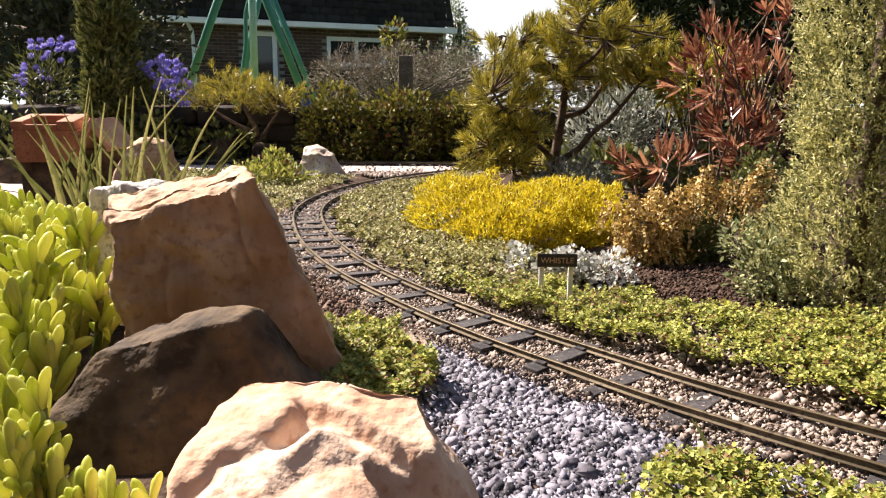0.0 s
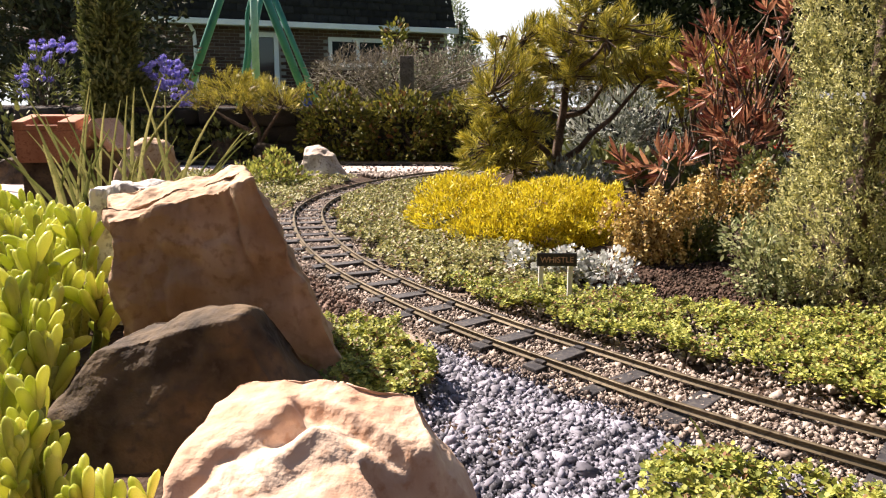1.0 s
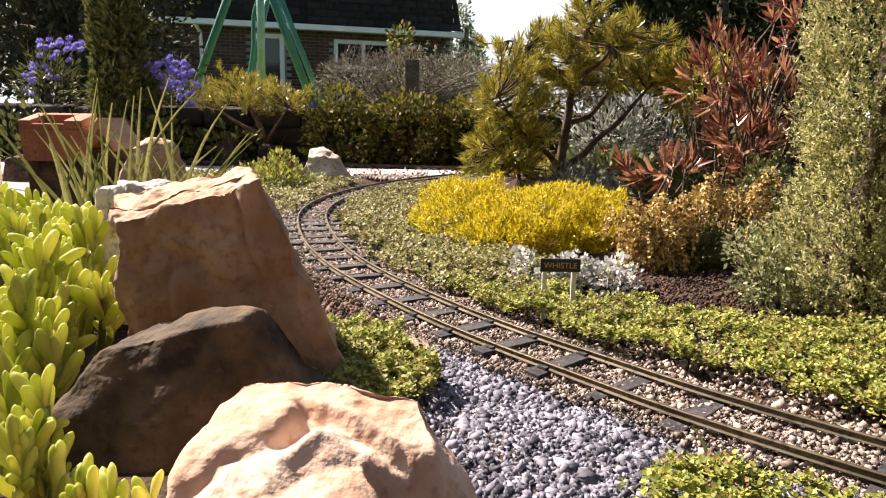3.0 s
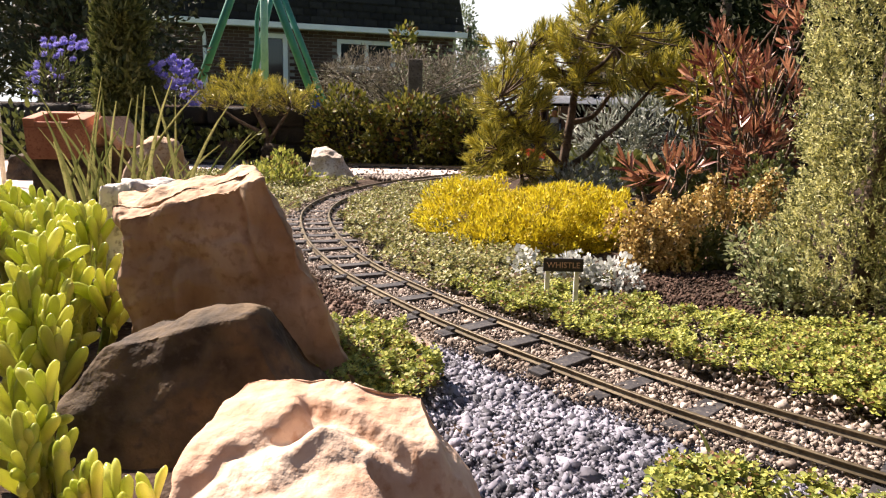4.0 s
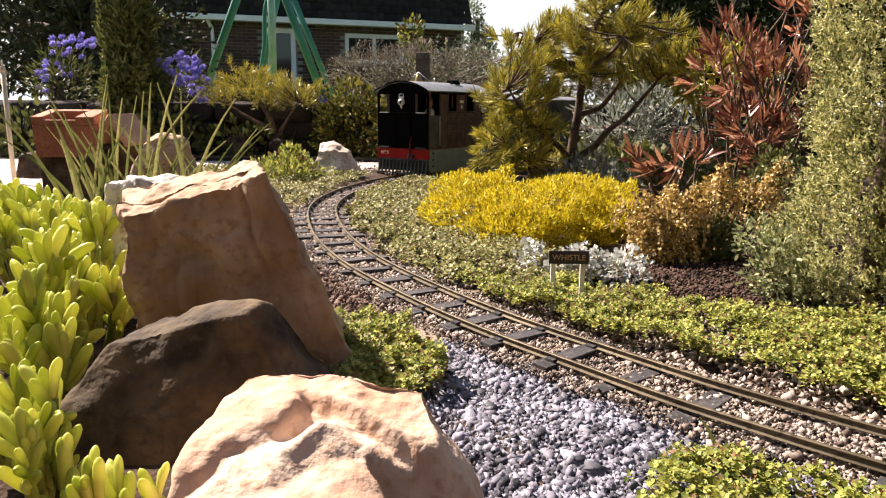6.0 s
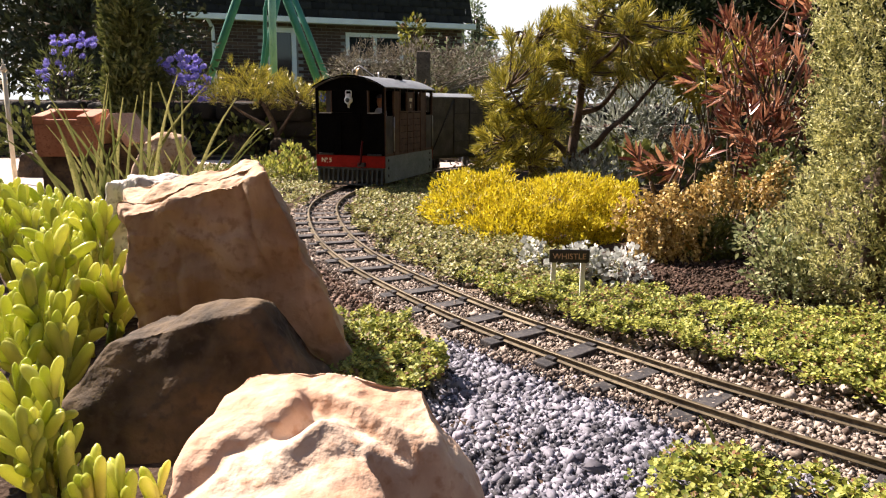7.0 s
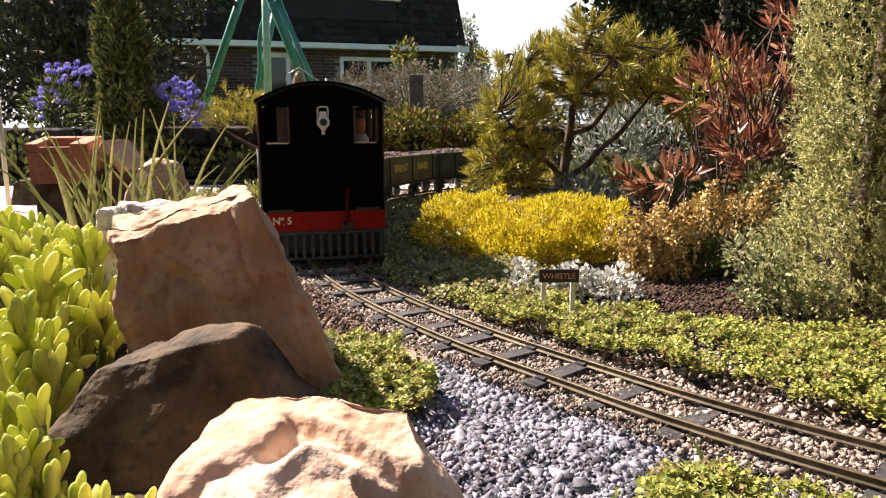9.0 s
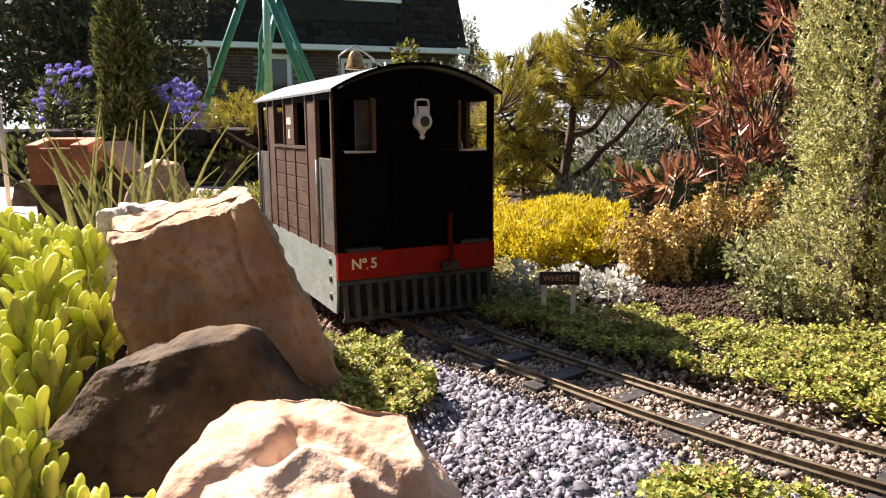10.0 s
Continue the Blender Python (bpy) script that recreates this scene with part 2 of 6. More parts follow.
def glass_material():
    m = bpy.data.materials.new("window_glass")
    m.use_nodes = True
    p = m.node_tree.nodes["Principled BSDF"]
    p.inputs["Base Color"].default_value = (0.02, 0.024, 0.028, 1)
    p.inputs["Roughness"].default_value = 0.06
    p.inputs["Specular IOR Level"].default_value = 0.6
    return m


M["glass"] = glass_material()


def rock_layers(name, a, b, c, axis=(1, 0, 0), size=0.02, share=0.6):
    """Sedimentary stone: wavy bands in three colours, cracks and pits."""
    m = material(name, a, b, 0.04, 0.82, 0.5, c, 0.006, depth=0.003)
    n, l = m.node_tree.nodes, m.node_tree.links
    p = n["Principled BSDF"]
    wave = n.new("ShaderNodeTexNoise")
    mapping = n.new("ShaderNodeMapping")
    mapping.inputs["Scale"].default_value = tuple(1 / size if k else 0.16 / size for k in axis)
    coords = n.new("ShaderNodeTexCoord")
    l.new(coords.outputs["Object"], mapping.inputs["Vector"])
    l.new(mapping.outputs[0], wave.inputs["Vector"])
    wave.inputs["Scale"].default_value = 1.0
    wave.inputs["Detail"].default_value = 5
    wave.inputs["Distortion"].default_value = 0.6
    band = n.new("ShaderNodeValToRGB")
    e = band.color_ramp.elements
    e[0].position, e[0].color = 0.34, (0.45, 0.38, 0.34, 1)
    e[1].position, e[1].color = 0.56, (1, 1, 1, 1)
    l.new(wave.outputs["Fac"], band.inputs["Fac"])
    mul = n.new("ShaderNodeMix")
    mul.data_type, mul.blend_type = "RGBA", "MULTIPLY"
    mul.inputs["Factor"].default_value = share
    base = p.inputs["Base Color"].links[0].from_socket
    l.new(base, mul.inputs["A"])
    l.new(band.outputs["Color"], mul.inputs["B"])
    l.new(mul.outputs["Result"], p.inputs["Base Color"])
    return m


M["rock_slab"] = rock_layers("rock_slab", (0.42, 0.27, 0.16), (0.56, 0.40, 0.27), (0.39, 0.25, 0.15), (1, 1, 0), 0.03)
M["rock_near"] = rock_layers("rock_near", (0.50, 0.285, 0.18), (0.76, 0.59, 0.45), (0.58, 0.36, 0.235), (0, 0, 1), 0.04, 0.30)


# ---- mesh helpers ----
rng = np.random.default_rng(7)


def mesh_from(name, verts, tris, smooth=False):
    verts, tris = np.asarray(verts, np.float32), np.asarray(tris, np.int32)
    me = bpy.data.meshes.new(name)
    me.vertices.add(len(verts))
    me.vertices.foreach_set("co", verts.ravel())
    me.loops.add(tris.size)
    me.loops.foreach_set("vertex_index", tris.ravel())
    me.polygons.add(len(tris))
    me.polygons.foreach_set("loop_start", np.arange(0, tris.size, 3, dtype=np.int32))
    if smooth:
        me.polygons.foreach_set("use_smooth", np.ones(len(tris), bool))
    me.update(calc_edges=True)
    me.validate()
    return me


def frames_for(d, spin):
    """Rotation matrices (n, 3, 3) whose y axis is d, turned about it by spin."""
    d = d / np.linalg.norm(d, axis=1, keepdims=True)
    ref = np.where(np.abs(d[:, 2:3]) > 0.9, np.array([[1.0, 0, 0]]), np.array([[0, 0, 1.0]]))
    x = np.cross(d, ref)
    x /= np.linalg.norm(x, axis=1, keepdims=True)
    z = np.cross(x, d)
    c, s = np.cos(spin)[:, None], np.sin(spin)[:, None]
    return np.stack([c * x + s * z, d, -s * x + c * z], axis=2)


def scatter(template, at, d, size, spin=None):
    """Copies of a template (verts, tris) at places, along directions, as verts and tris."""
    v, f = template
    n = len(at)
    spin = rng.uniform(0, 2 * np.pi, n) if spin is None else spin
    size = np.broadcast_to(np.asarray(size, float).reshape(-1, 1) if np.ndim(size) == 1 else np.asarray(size, float), (n, 3) if np.ndim(size) == 2 else (n, 1))
    local = v[None] * size[:, None, :]
    out = np.einsum("nij,nkj->nki", frames_for(d, spin), local) + at[:, None, :]
    tris = f[None] + (np.arange(n) * len(v))[:, None, None]
    return out.reshape(-1, 3), tris.reshape(-1, 3)


def joined(*parts):
    vs, fs, k = [], [], 0
    for v, f in parts:
        vs.append(np.asarray(v, float))
        fs.append(np.asarray(f) + k)
        k += len(v)
    return np.concatenate(vs), np.concatenate(fs)


def tri_fan(n, cup=0.25):
    a = np.linspace(0, 2 * np.pi, n, endpoint=False)
    rim = np.stack([0.5 * np.sin(a) * (1 + 0.08 * np.cos(3 * a)), 0.5 - 0.5 * np.cos(a), np.full(n, 0.12 * cup)], 1)
    v = np.vstack([[0, 0.5, -0.12 * cup], rim])
    return v, np.array([[0, 1 + i, 1 + (i + 1) % n] for i in range(n)])


ROUND = tri_fan(5)
LANCE = (np.array([[0, 0, 0], [-0.10, 0.35, 0.03], [0, 0.38, -0.01], [0.10, 0.35, 0.03], [-0.085, 0.7, 0.0], [0, 0.72, -0.03], [0.085, 0.7, 0.0], [0, 1, -0.08]]),
         np.array([[0, 2, 1], [0, 3, 2], [1, 2, 5], [1, 5, 4], [2, 3, 6], [2, 6, 5], [4, 5, 7], [5, 6, 7]]))
OVAL = (LANCE[0] * np.array([2.4, 1, 1]), LANCE[1])
SIMPLE = (np.array([[0, 0, 0], [-0.24, 0.45, 0.06], [0.24, 0.45, 0.06], [0, 1, -0.06]]), np.array([[0, 2, 1], [1, 2, 3]]))
NEEDLE = (np.array([[-0.5, 0, 0], [0.5, 0, 0], [0.4, 0.6, 0.1], [0, 1, 0.25], [-0.4, 0.6, 0.1]]), np.array([[0, 1, 2], [0, 2, 4], [4, 2, 3]]))
G = (1 + 5 ** 0.5) / 2
ICO = (np.array([[-1, G, 0], [1, G, 0], [-1, -G, 0], [1, -G, 0], [0, -1, G], [0, 1, G], [0, -1, -G], [0, 1, -G], [G, 0, -1], [G, 0, 1], [-G, 0, -1], [-G, 0, 1]]) / 1.9,
       np.array([[0, 11, 5], [0, 5, 1], [0, 1, 7], [0, 7, 10], [0, 10, 11], [1, 5, 9], [5, 11, 4], [11, 10, 2], [10, 7, 6], [7, 1, 8], [3, 9, 4], [3, 4, 2], [3, 2, 6], [3, 6, 8], [3, 8, 9], [4, 9, 5], [2, 4, 11], [6, 2, 10], [8, 6, 7], [9, 8, 1]]))


CHIP = (np.array([[-1, -0.8, -0.7], [0.9, -1, -0.5], [1, 0.7, -0.8], [-0.7, 0.9, -0.6], [-0.6, -0.9, 0.5], [0.8, -0.5, 0.8], [0.6, 0.9, 0.4], [-0.9, 0.5, 0.8]]),
        np.array([[0, 2, 1], [0, 3, 2], [4, 5, 6], [4, 6, 7], [0, 1, 5], [0, 5, 4], [1, 2, 6], [1, 6, 5], [2, 3, 7], [2, 7, 6], [3, 0, 4], [3, 4, 7]]))
OCT = (np.array([[1, 0.1, 0], [-1, 0, 0.2], [0.2, 0.9, 0], [0, -1, -0.2], [0, 0.15, 0.9], [-0.2, 0, -1]]), np.array([[0, 2, 4], [2, 1, 4], [1, 3, 4], [3, 0, 4], [2, 0, 5], [1, 2, 5], [3, 1, 5], [0, 3, 5]]))


def tube(points, radii, sides=6):
    """A tapering limb along points, as verts and tris."""
    p = np.asarray(points, float)
    r = np.broadcast_to(np.asarray(radii, float), (len(p),)) if np.ndim(radii) == 0 else np.interp(np.linspace(0, 1, len(p)), np.linspace(0, 1, len(radii)), radii)
    t = np.gradient(p, axis=0)
    R = frames_for(t, np.zeros(len(p)))
    a = np.linspace(0, 2 * np.pi, sides, endpoint=False)
    ring = np.stack([np.cos(a), np.zeros(sides), np.sin(a)], 1)
    v = (np.einsum("nij,kj->nki", R, ring) * r[:, None, None] + p[:, None, :]).reshape(-1, 3)
    f = []
    for i in range(len(p) - 1):
        for j in range(sides):
            a0, a1 = i * sides + j, i * sides + (j + 1) % sides
            f += [[a0, a1, a1 + sides], [a0, a1 + sides, a0 + sides]]
    n = len(v)
    v = np.vstack([v, p[:1], p[-1:]])
    for j in range(sides):
        f.append([n, (j + 1) % sides, j])
        f.append([n + 1, n - sides + j, n - sides + (j + 1) % sides])
    return v, np.array(f)


def curve_points(points, n=10):
    """A smooth line through points."""
    p = np.asarray(points, float)
    q = np.vstack([2 * p[0] - p[1], p, 2 * p[-1] - p[-2]])
    out = []
    for i in range(1, len(q) - 2):
        a, b, c, d = q[i - 1:i + 3]
        for t in np.arange(n) / n:
            out.append(0.5 * ((2 * b) + (-a + c) * t + (2 * a - 5 * b + 4 * c - d) * t * t + (-a + 3 * b - 3 * c + d) * t ** 3))
    return np.array(out + [p[-1]])


def thing(name, label, category, at=(0, 0, 0), group="", kind=""):
    ob = new(name)
    ob.empty_display_size = 0.02
    ob.location = at
    return tagged(ob, label, category, group, kind)


def solid(name, data, mat, label="", category="", group="", kind="", at=None, smooth=False):
    """A top-level mesh thing. data: a mesh, or verts and tris."""
    me = data if isinstance(data, bpy.types.Mesh) else mesh_from(name, *data, smooth=smooth)
    if not me.materials:
        me.materials.append(M[mat])
    ob = new(name, me)
    if at is not None:
        ob.matrix_world = at
    return tagged(ob, label, category, group, kind)


def part(name, data, mat, parent, label="", at=None, smooth=False, kind=""):
    """ONE mesh object under a thing or under a part, in its space."""
    if isinstance(data, bmesh.types.BMesh):
        me = bpy.data.meshes.new(name)
        data.to_mesh(me)
        data.free()
    elif isinstance(data, bpy.types.Mesh):
        me = data
    else:
        me = mesh_from(name, *data, smooth=smooth)
    if not me.materials:
        me.materials.append(M[mat])
    ob = new(name, me)
    ob.parent = parent
    if at is not None:
        ob.matrix_basis = at
    return tagged(ob, label, kind=kind)


def box(x0, x1, y0, y1, z0, z1, bevel=0.0):
    bm = bmesh.new()
    bmesh.ops.create_cube(bm, size=1)
    for v in bm.verts:
        v.co = Vector((x0 + (v.co.x + 0.5) * (x1 - x0), y0 + (v.co.y + 0.5) * (y1 - y0), z0 + (v.co.z + 0.5) * (z1 - z0)))
    if bevel:
        bmesh.ops.bevel(bm, geom=bm.edges[:], offset=bevel, segments=2, affect="EDGES", profile=0.6)
    return bm


def lathe(profile, sides=16, axis="z"):
    """A turned solid from (radius, height) pairs."""
    bm = bmesh.new()
    rings = []
    for r, z in profile:
        rings.append([bm.verts.new((r * math.cos(2 * math.pi * k / sides), r * math.sin(2 * math.pi * k / sides), z)) for k in range(sides)])
    for a, b in zip(rings[:-1], rings[1:]):
        for k in range(sides):
            bm.faces.new((a[k], a[(k + 1) % sides], b[(k + 1) % sides], b[k]))
    bm.faces.new(rings[0][::-1])
    bm.faces.new(rings[-1])
    for f in bm.faces:
        f.smooth = True
    if axis == "x":
        bmesh.ops.rotate(bm, verts=bm.verts, matrix=Matrix.Rotation(radians(90), 3, "Y"))
    if axis == "y":
        bmesh.ops.rotate(bm, verts=bm.verts, matrix=Matrix.Rotation(radians(-90), 3, "X"))
    return bm


def plate(outline, thick, bevel=0.0):
    """A flat plate in the x z plane from its outline, thick along y."""
    bm = bmesh.new()
    face = bm.faces.new([bm.verts.new((x, -thick / 2, z)) for x, z in outline])
    got = bmesh.ops.extrude_face_region(bm, geom=[face])
    bmesh.ops.translate(bm, verts=[v for v in got["geom"] if isinstance(v, bmesh.types.BMVert)], vec=(0, thick, 0))
    bmesh.ops.recalc_face_normals(bm, faces=bm.faces[:])
    if bevel:
        bmesh.ops.bevel(bm, geom=bm.edges[:], offset=bevel, segments=1, affect="EDGES")
    return bm


def lettering(name, words, size, mat, parent, at, depth=0.0002, bold=0.0):
    cu = bpy.data.curves.new(name, "FONT")
    cu.body, cu.size, cu.align_x, cu.align_y, cu.extrude, cu.offset = words, size, "CENTER", "CENTER", depth, size * bold
    tmp = bpy.data.objects.new("tmp", cu)
    scene.collection.objects.link(tmp)
    me = bpy.data.meshes.new_from_object(tmp.evaluated_get(bpy.context.evaluated_depsgraph_get()))
    bpy.data.objects.remove(tmp)
    me.materials.clear()
    return part(name, me, mat, parent, at=at)


def rock(corners, cuts=22, rough=0.01, size=0.06, seed=0.0, ridge=0.0, roundness=0.25):
    """A boulder: the hexahedron of eight corners (bottom then top, each counter-clockwise), rounded, broken and pitted."""
    c = [Vector(p) for p in corners]
    bm = bmesh.new()
    bmesh.ops.create_cube(bm, size=2)
    bmesh.ops.subdivide_edges(bm, edges=bm.edges[:], cuts=cuts, use_grid_fill=True)
    for v in bm.verts:
        u = v.co.copy()
        s = u.normalized()
        u = u.lerp(s * 1.15, roundness)
        a, b, g = (u.x + 1) / 2, (u.y + 1) / 2, (u.z + 1) / 2
        low = c[0] * (1 - a) * (1 - b) + c[1] * a * (1 - b) + c[2] * a * b + c[3] * (1 - a) * b
        high = c[4] * (1 - a) * (1 - b) + c[5] * a * (1 - b) + c[6] * a * b + c[7] * (1 - a) * b
        v.co = low * (1 - g) + high * g
    bm.normal_update()
    off = Vector((seed, seed * 1.7, seed * 2.3))
    moves = []
    for v in bm.verts:
        p = v.co / size + off
        h = noise.fractal(p, 1.0, 2.0, 5) * rough
        cell = noise.voronoi(p * 0.9)[0]
        h += (min(cell[1] - cell[0], 0.5) - 0.25) * rough * 0.9
        if ridge:
            h += ridge * (0.5 - abs(noise.noise(p * 0.8)) * 2)
        moves.append(v.normal * h)
    for v, m in zip(bm.verts, moves):
        v.co += m
    for f in bm.faces:
        f.smooth = True
    me = bpy.data.meshes.new("rock")
    bm.to_mesh(me)
    bm.free()
    return me


def as_mesh(name, bm):
    me = bpy.data.meshes.new(name)
    bm.to_mesh(me)
    bm.free()
    return me


# ---- the line of the track ----
LINE = curve_points([(4.0, 2.50), (2.2, 2.48), (1.5, 2.46), (0.9, 2.42), (0.5, 2.34), (0.25, 2.235), (0.07, 2.09), (-0.03, 1.965), (-0.105, 1.84), (-0.165, 1.70), (-0.205, 1.56), (-0.2275, 1.43), (-0.2325, 1.306),
                     (-0.2197, 1.178), (-0.1785, 1.001), (-0.1355, 0.873), (-0.086, 0.764), (-0.0145, 0.642), (0.045, 0.556), (0.101, 0.487), (0.156, 0.422), (0.2325, 0.348), (0.34, 0.255), (0.55, 0.1), (0.9, -0.12)], 24)
for _ in range(30):
    LINE[1:-1] = (LINE[:-2] + 2 * LINE[1:-1] + LINE[2:]) / 4
RUN = np.r_[0, np.cumsum(np.linalg.norm(np.diff(LINE, axis=0), axis=1))]
SIDING = curve_points([(-2.2, 2.50), (-1.2, 2.43), (-0.33, 2.375), (0.08, 2.335), (0.30, 2.275)], 20)


def on_line(s):
    s = np.asarray(s, float)
    x, y = np.interp(s, RUN, LINE[:, 0]), np.interp(s, RUN, LINE[:, 1])
    x = np.where(s < 0, LINE[0, 0] - s, x)
    y = np.where(s < 0, LINE[0, 1], y)
    return np.stack([x, y], -1)


def from_line(xy, line=LINE):
    out = np.empty(len(xy))
    pts = line[::3]
    for i in range(0, len(xy), 4000):
        out[i:i + 4000] = np.sqrt(((xy[i:i + 4000, None, :] - pts[None]) ** 2).sum(2)).min(1)
    return out


def inside(xy, poly):
    p = np.asarray(poly, float)
    res = np.zeros(len(xy), bool)
    j = len(p) - 1
    for i in range(len(p)):
        cross = ((p[i, 1] > xy[:, 1]) != (p[j, 1] > xy[:, 1])) & (xy[:, 0] < (p[j, 0] - p[i, 0]) * (xy[:, 1] - p[i, 1]) / (p[j, 1] - p[i, 1] + 1e-12) + p[i, 0])
        res ^= cross
        j = i
    return res


def rolls(xy, size, seed=0.0):
    return np.array([noise.noise((x / size + seed, y / size, seed)) for x, y in xy])


def spread(poly, n, clear=0.0, near=9.0, edge=0.25, seed=0.0):
    """About n places in a patch with a ragged edge, at least `clear` and at most `near` from the track."""
    p = np.asarray(poly, float)
    lo, hi = p.min(0), p.max(0)
    xy = rng.uniform(lo, hi, (int(n * 2.2), 2))
    jit = np.stack([rolls(xy, 0.05, seed + 3), rolls(xy, 0.05, seed + 9)], 1) * 0.03 * edge * 4
    xy = xy[inside(xy + jit, poly)]
    d = from_line(xy)
    xy = xy[(d > clear) & (d < near)]
    return xy[:n]


def ground_z(x, y):
    step = min(max((y - 2.62) / 0.08, 0), 1)
    return -0.012 + 0.19 * step * step * (3 - 2 * step)


# ---- ground ----
def build_ground():
    xs = np.unique(np.concatenate([np.linspace(-1.4, 1.2, 90), np.linspace(-6, 6, 41), np.array([-3.0, 3.0]), np.array([-400, -120, -40, -15, 15, 40, 120, 400.0])]))
    ys = np.unique(np.concatenate([np.linspace(0.1, 2.5, 90), np.linspace(2.5, 2.8, 14), np.array([3.4]), np.linspace(2.9, 9, 20), np.array([-400, -100, -20, -4, -1.0, 14, 30, 80, 200, 600.0])]))
    v = [(x, y, ground_z(x, y) + (0.004 * noise.noise((x * 14, y * 14, 0)) if abs(x) < 2 and 0 < y < 3 else 0)) for y in ys for x in xs]
    w = len(xs)
    f = []
    for j in range(len(ys) - 1):
        for i in range(w - 1):
            a = j * w + i
            f += [[a, a + 1, a + w + 1], [a, a + w + 1, a + w]]
    ob = solid("ground", (v, f), "soil", "dark crumbly garden soil with lawn beyond the beds", "ground", kind="structure", smooth=True)
    me = ob.data
    me.materials.append(M["grass"])
    mid = np.empty(len(me.polygons) * 3)
    me.polygons.foreach_get("center", mid)
    mid = mid.reshape(-1, 3)
    lawn = (mid[:, 1] > 3.4) | (mid[:, 1] < -1) | (np.abs(mid[:, 0]) > 3)
    bed = ~lawn & (from_line(mid[:, :2]) < 0.065)
    me.materials.append(M["track_soil"])
    me.polygons.foreach_set("material_index", lawn.astype(np.int32) + 2 * bed.astype(np.int32))


build_ground()


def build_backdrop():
    """A glowing white sheet along the whole northern horizon, added for the overexposed sky."""
    m = bpy.data.materials.new("sky_glow")
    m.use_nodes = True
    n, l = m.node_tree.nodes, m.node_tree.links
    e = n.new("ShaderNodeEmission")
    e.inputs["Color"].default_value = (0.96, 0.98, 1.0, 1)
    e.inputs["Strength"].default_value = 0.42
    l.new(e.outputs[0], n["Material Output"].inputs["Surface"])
    M["sky_glow"] = m
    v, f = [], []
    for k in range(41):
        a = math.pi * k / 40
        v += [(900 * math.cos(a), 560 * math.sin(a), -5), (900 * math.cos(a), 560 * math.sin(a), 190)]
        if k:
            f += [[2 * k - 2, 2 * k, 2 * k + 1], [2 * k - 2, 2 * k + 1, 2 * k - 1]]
    solid("backdrop", (v, f), "sky_glow", "glowing white sheet for the overexposed sky at the horizon", "sky", kind="structure")


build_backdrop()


# dark boarded screen out of view, added behind and beside to cut sky light
def sky_block_run(x0, y0, x1, y1):
    n = int(math.hypot(x1 - x0, y1 - y0) / 0.15)
    bm = box(-0.072, 0.072, -0.012, 0.012, -0.05, 2.1, 0.003)
    me = as_mesh("board", bm)
    me.materials.append(M["fence"])
    f = tagged(new("garden_fence"), "unseen dark boarded screen added to block sky light", "fence", kind="structure")
    for k in range(n):
        u = (k + 0.5) / n
        part("board", me, "fence", f, at=pose(x0 + (x1 - x0) * u, y0 + (y1 - y0) * u, -0.012, 0, 0, math.degrees(math.atan2(y1 - y0, x1 - x0))))
    return f


sky_block_run(-4.5, -1.0, 3.6, -1.0)
sky_block_run(3.6, -1.0, 3.6, 4.5)


def pebbles(name, xy, size, mat, label, category, z=-0.011, flat=0.7, parent=None, chip=None, vary=0.32):
    n = len(xy)
    jag = (ICO[0] * np.array([1.15, 0.85, 1.0]) + np.array([[0.25 * math.sin(5 * k), 0.25 * math.cos(7 * k), 0.2 * math.sin(9 * k)] for k in range(12)]), ICO[1])
    s = size * rng.lognormal(0, vary, (n, 1)) * np.array([[1, 1, flat]]) * rng.uniform(0.7, 1.2, (n, 3)) * 0.5
    at = np.column_stack([xy, z + rng.uniform(0, 0.9, n) * size * 0.6])
    data = scatter(chip or jag, at, rng.normal(size=(n, 3)), s)
    if parent:
        return part(name, data, mat, parent, label, kind="stuff")
    return solid(name, data, mat, label, category, kind="stuff")


def along_track(n, s0, s1, wide):
    s = rng.uniform(s0, s1, n)
    p, q = on_line(s), on_line(s + 0.002)
    t = (q - p) / np.linalg.norm(q - p, axis=1, keepdims=True)
    u = rng.uniform(-1, 1, n)
    return p + np.stack([t[:, 1], -t[:, 0]], 1) * (u * wide * (1 - 0.3 * rng.uniform(size=n)))[:, None]


pebbles("track_ballast", np.concatenate([along_track(33000, 5.0, 6.4, 0.052), along_track(13000, 3.8, 5.0, 0.056)]), 0.0026, "grit", "fine tan and grey grit bedding the rails", "ballast", -0.0068, 0.7, chip=OCT, vary=0.45)
pebbles("gravel", spread([(-0.05, 0.56), (0.03, 0.53), (0.11, 0.45), (0.19, 0.37), (0.25, 0.30), (0.1, 0.22), (-0.06, 0.20), (-0.06, 0.40), (-0.03, 0.46)], 26000, 0.030), 0.0033, "gravel", "loose blue-grey crushed stone chippings beside the rails", "gravel", -0.0120, 0.6, chip=CHIP, vary=0.40)
pebbles("mulch", spread([(-0.26, 1.25), (-0.15, 0.98), (-0.1, 0.75), (-0.03, 0.6), (-0.09, 0.53), (-0.19, 0.55), (-0.30, 0.9)], 9000, 0.034), 0.0052, "mulch", "reddish-brown bark and stone mulch", "mulch", -0.011, 0.6, chip=OCT)
pebbles("bed_litter", spread([(0.13, 0.86), (0.30, 0.98), (0.55, 0.95), (0.6, 0.55), (0.3, 0.57), (0.2, 0.62)], 9500, 0.05), 0.0042, "shaded_mulch", "bark bits under the shrubs, coloured darker for their shade", "mulch", -0.011, 0.6, chip=OCT)
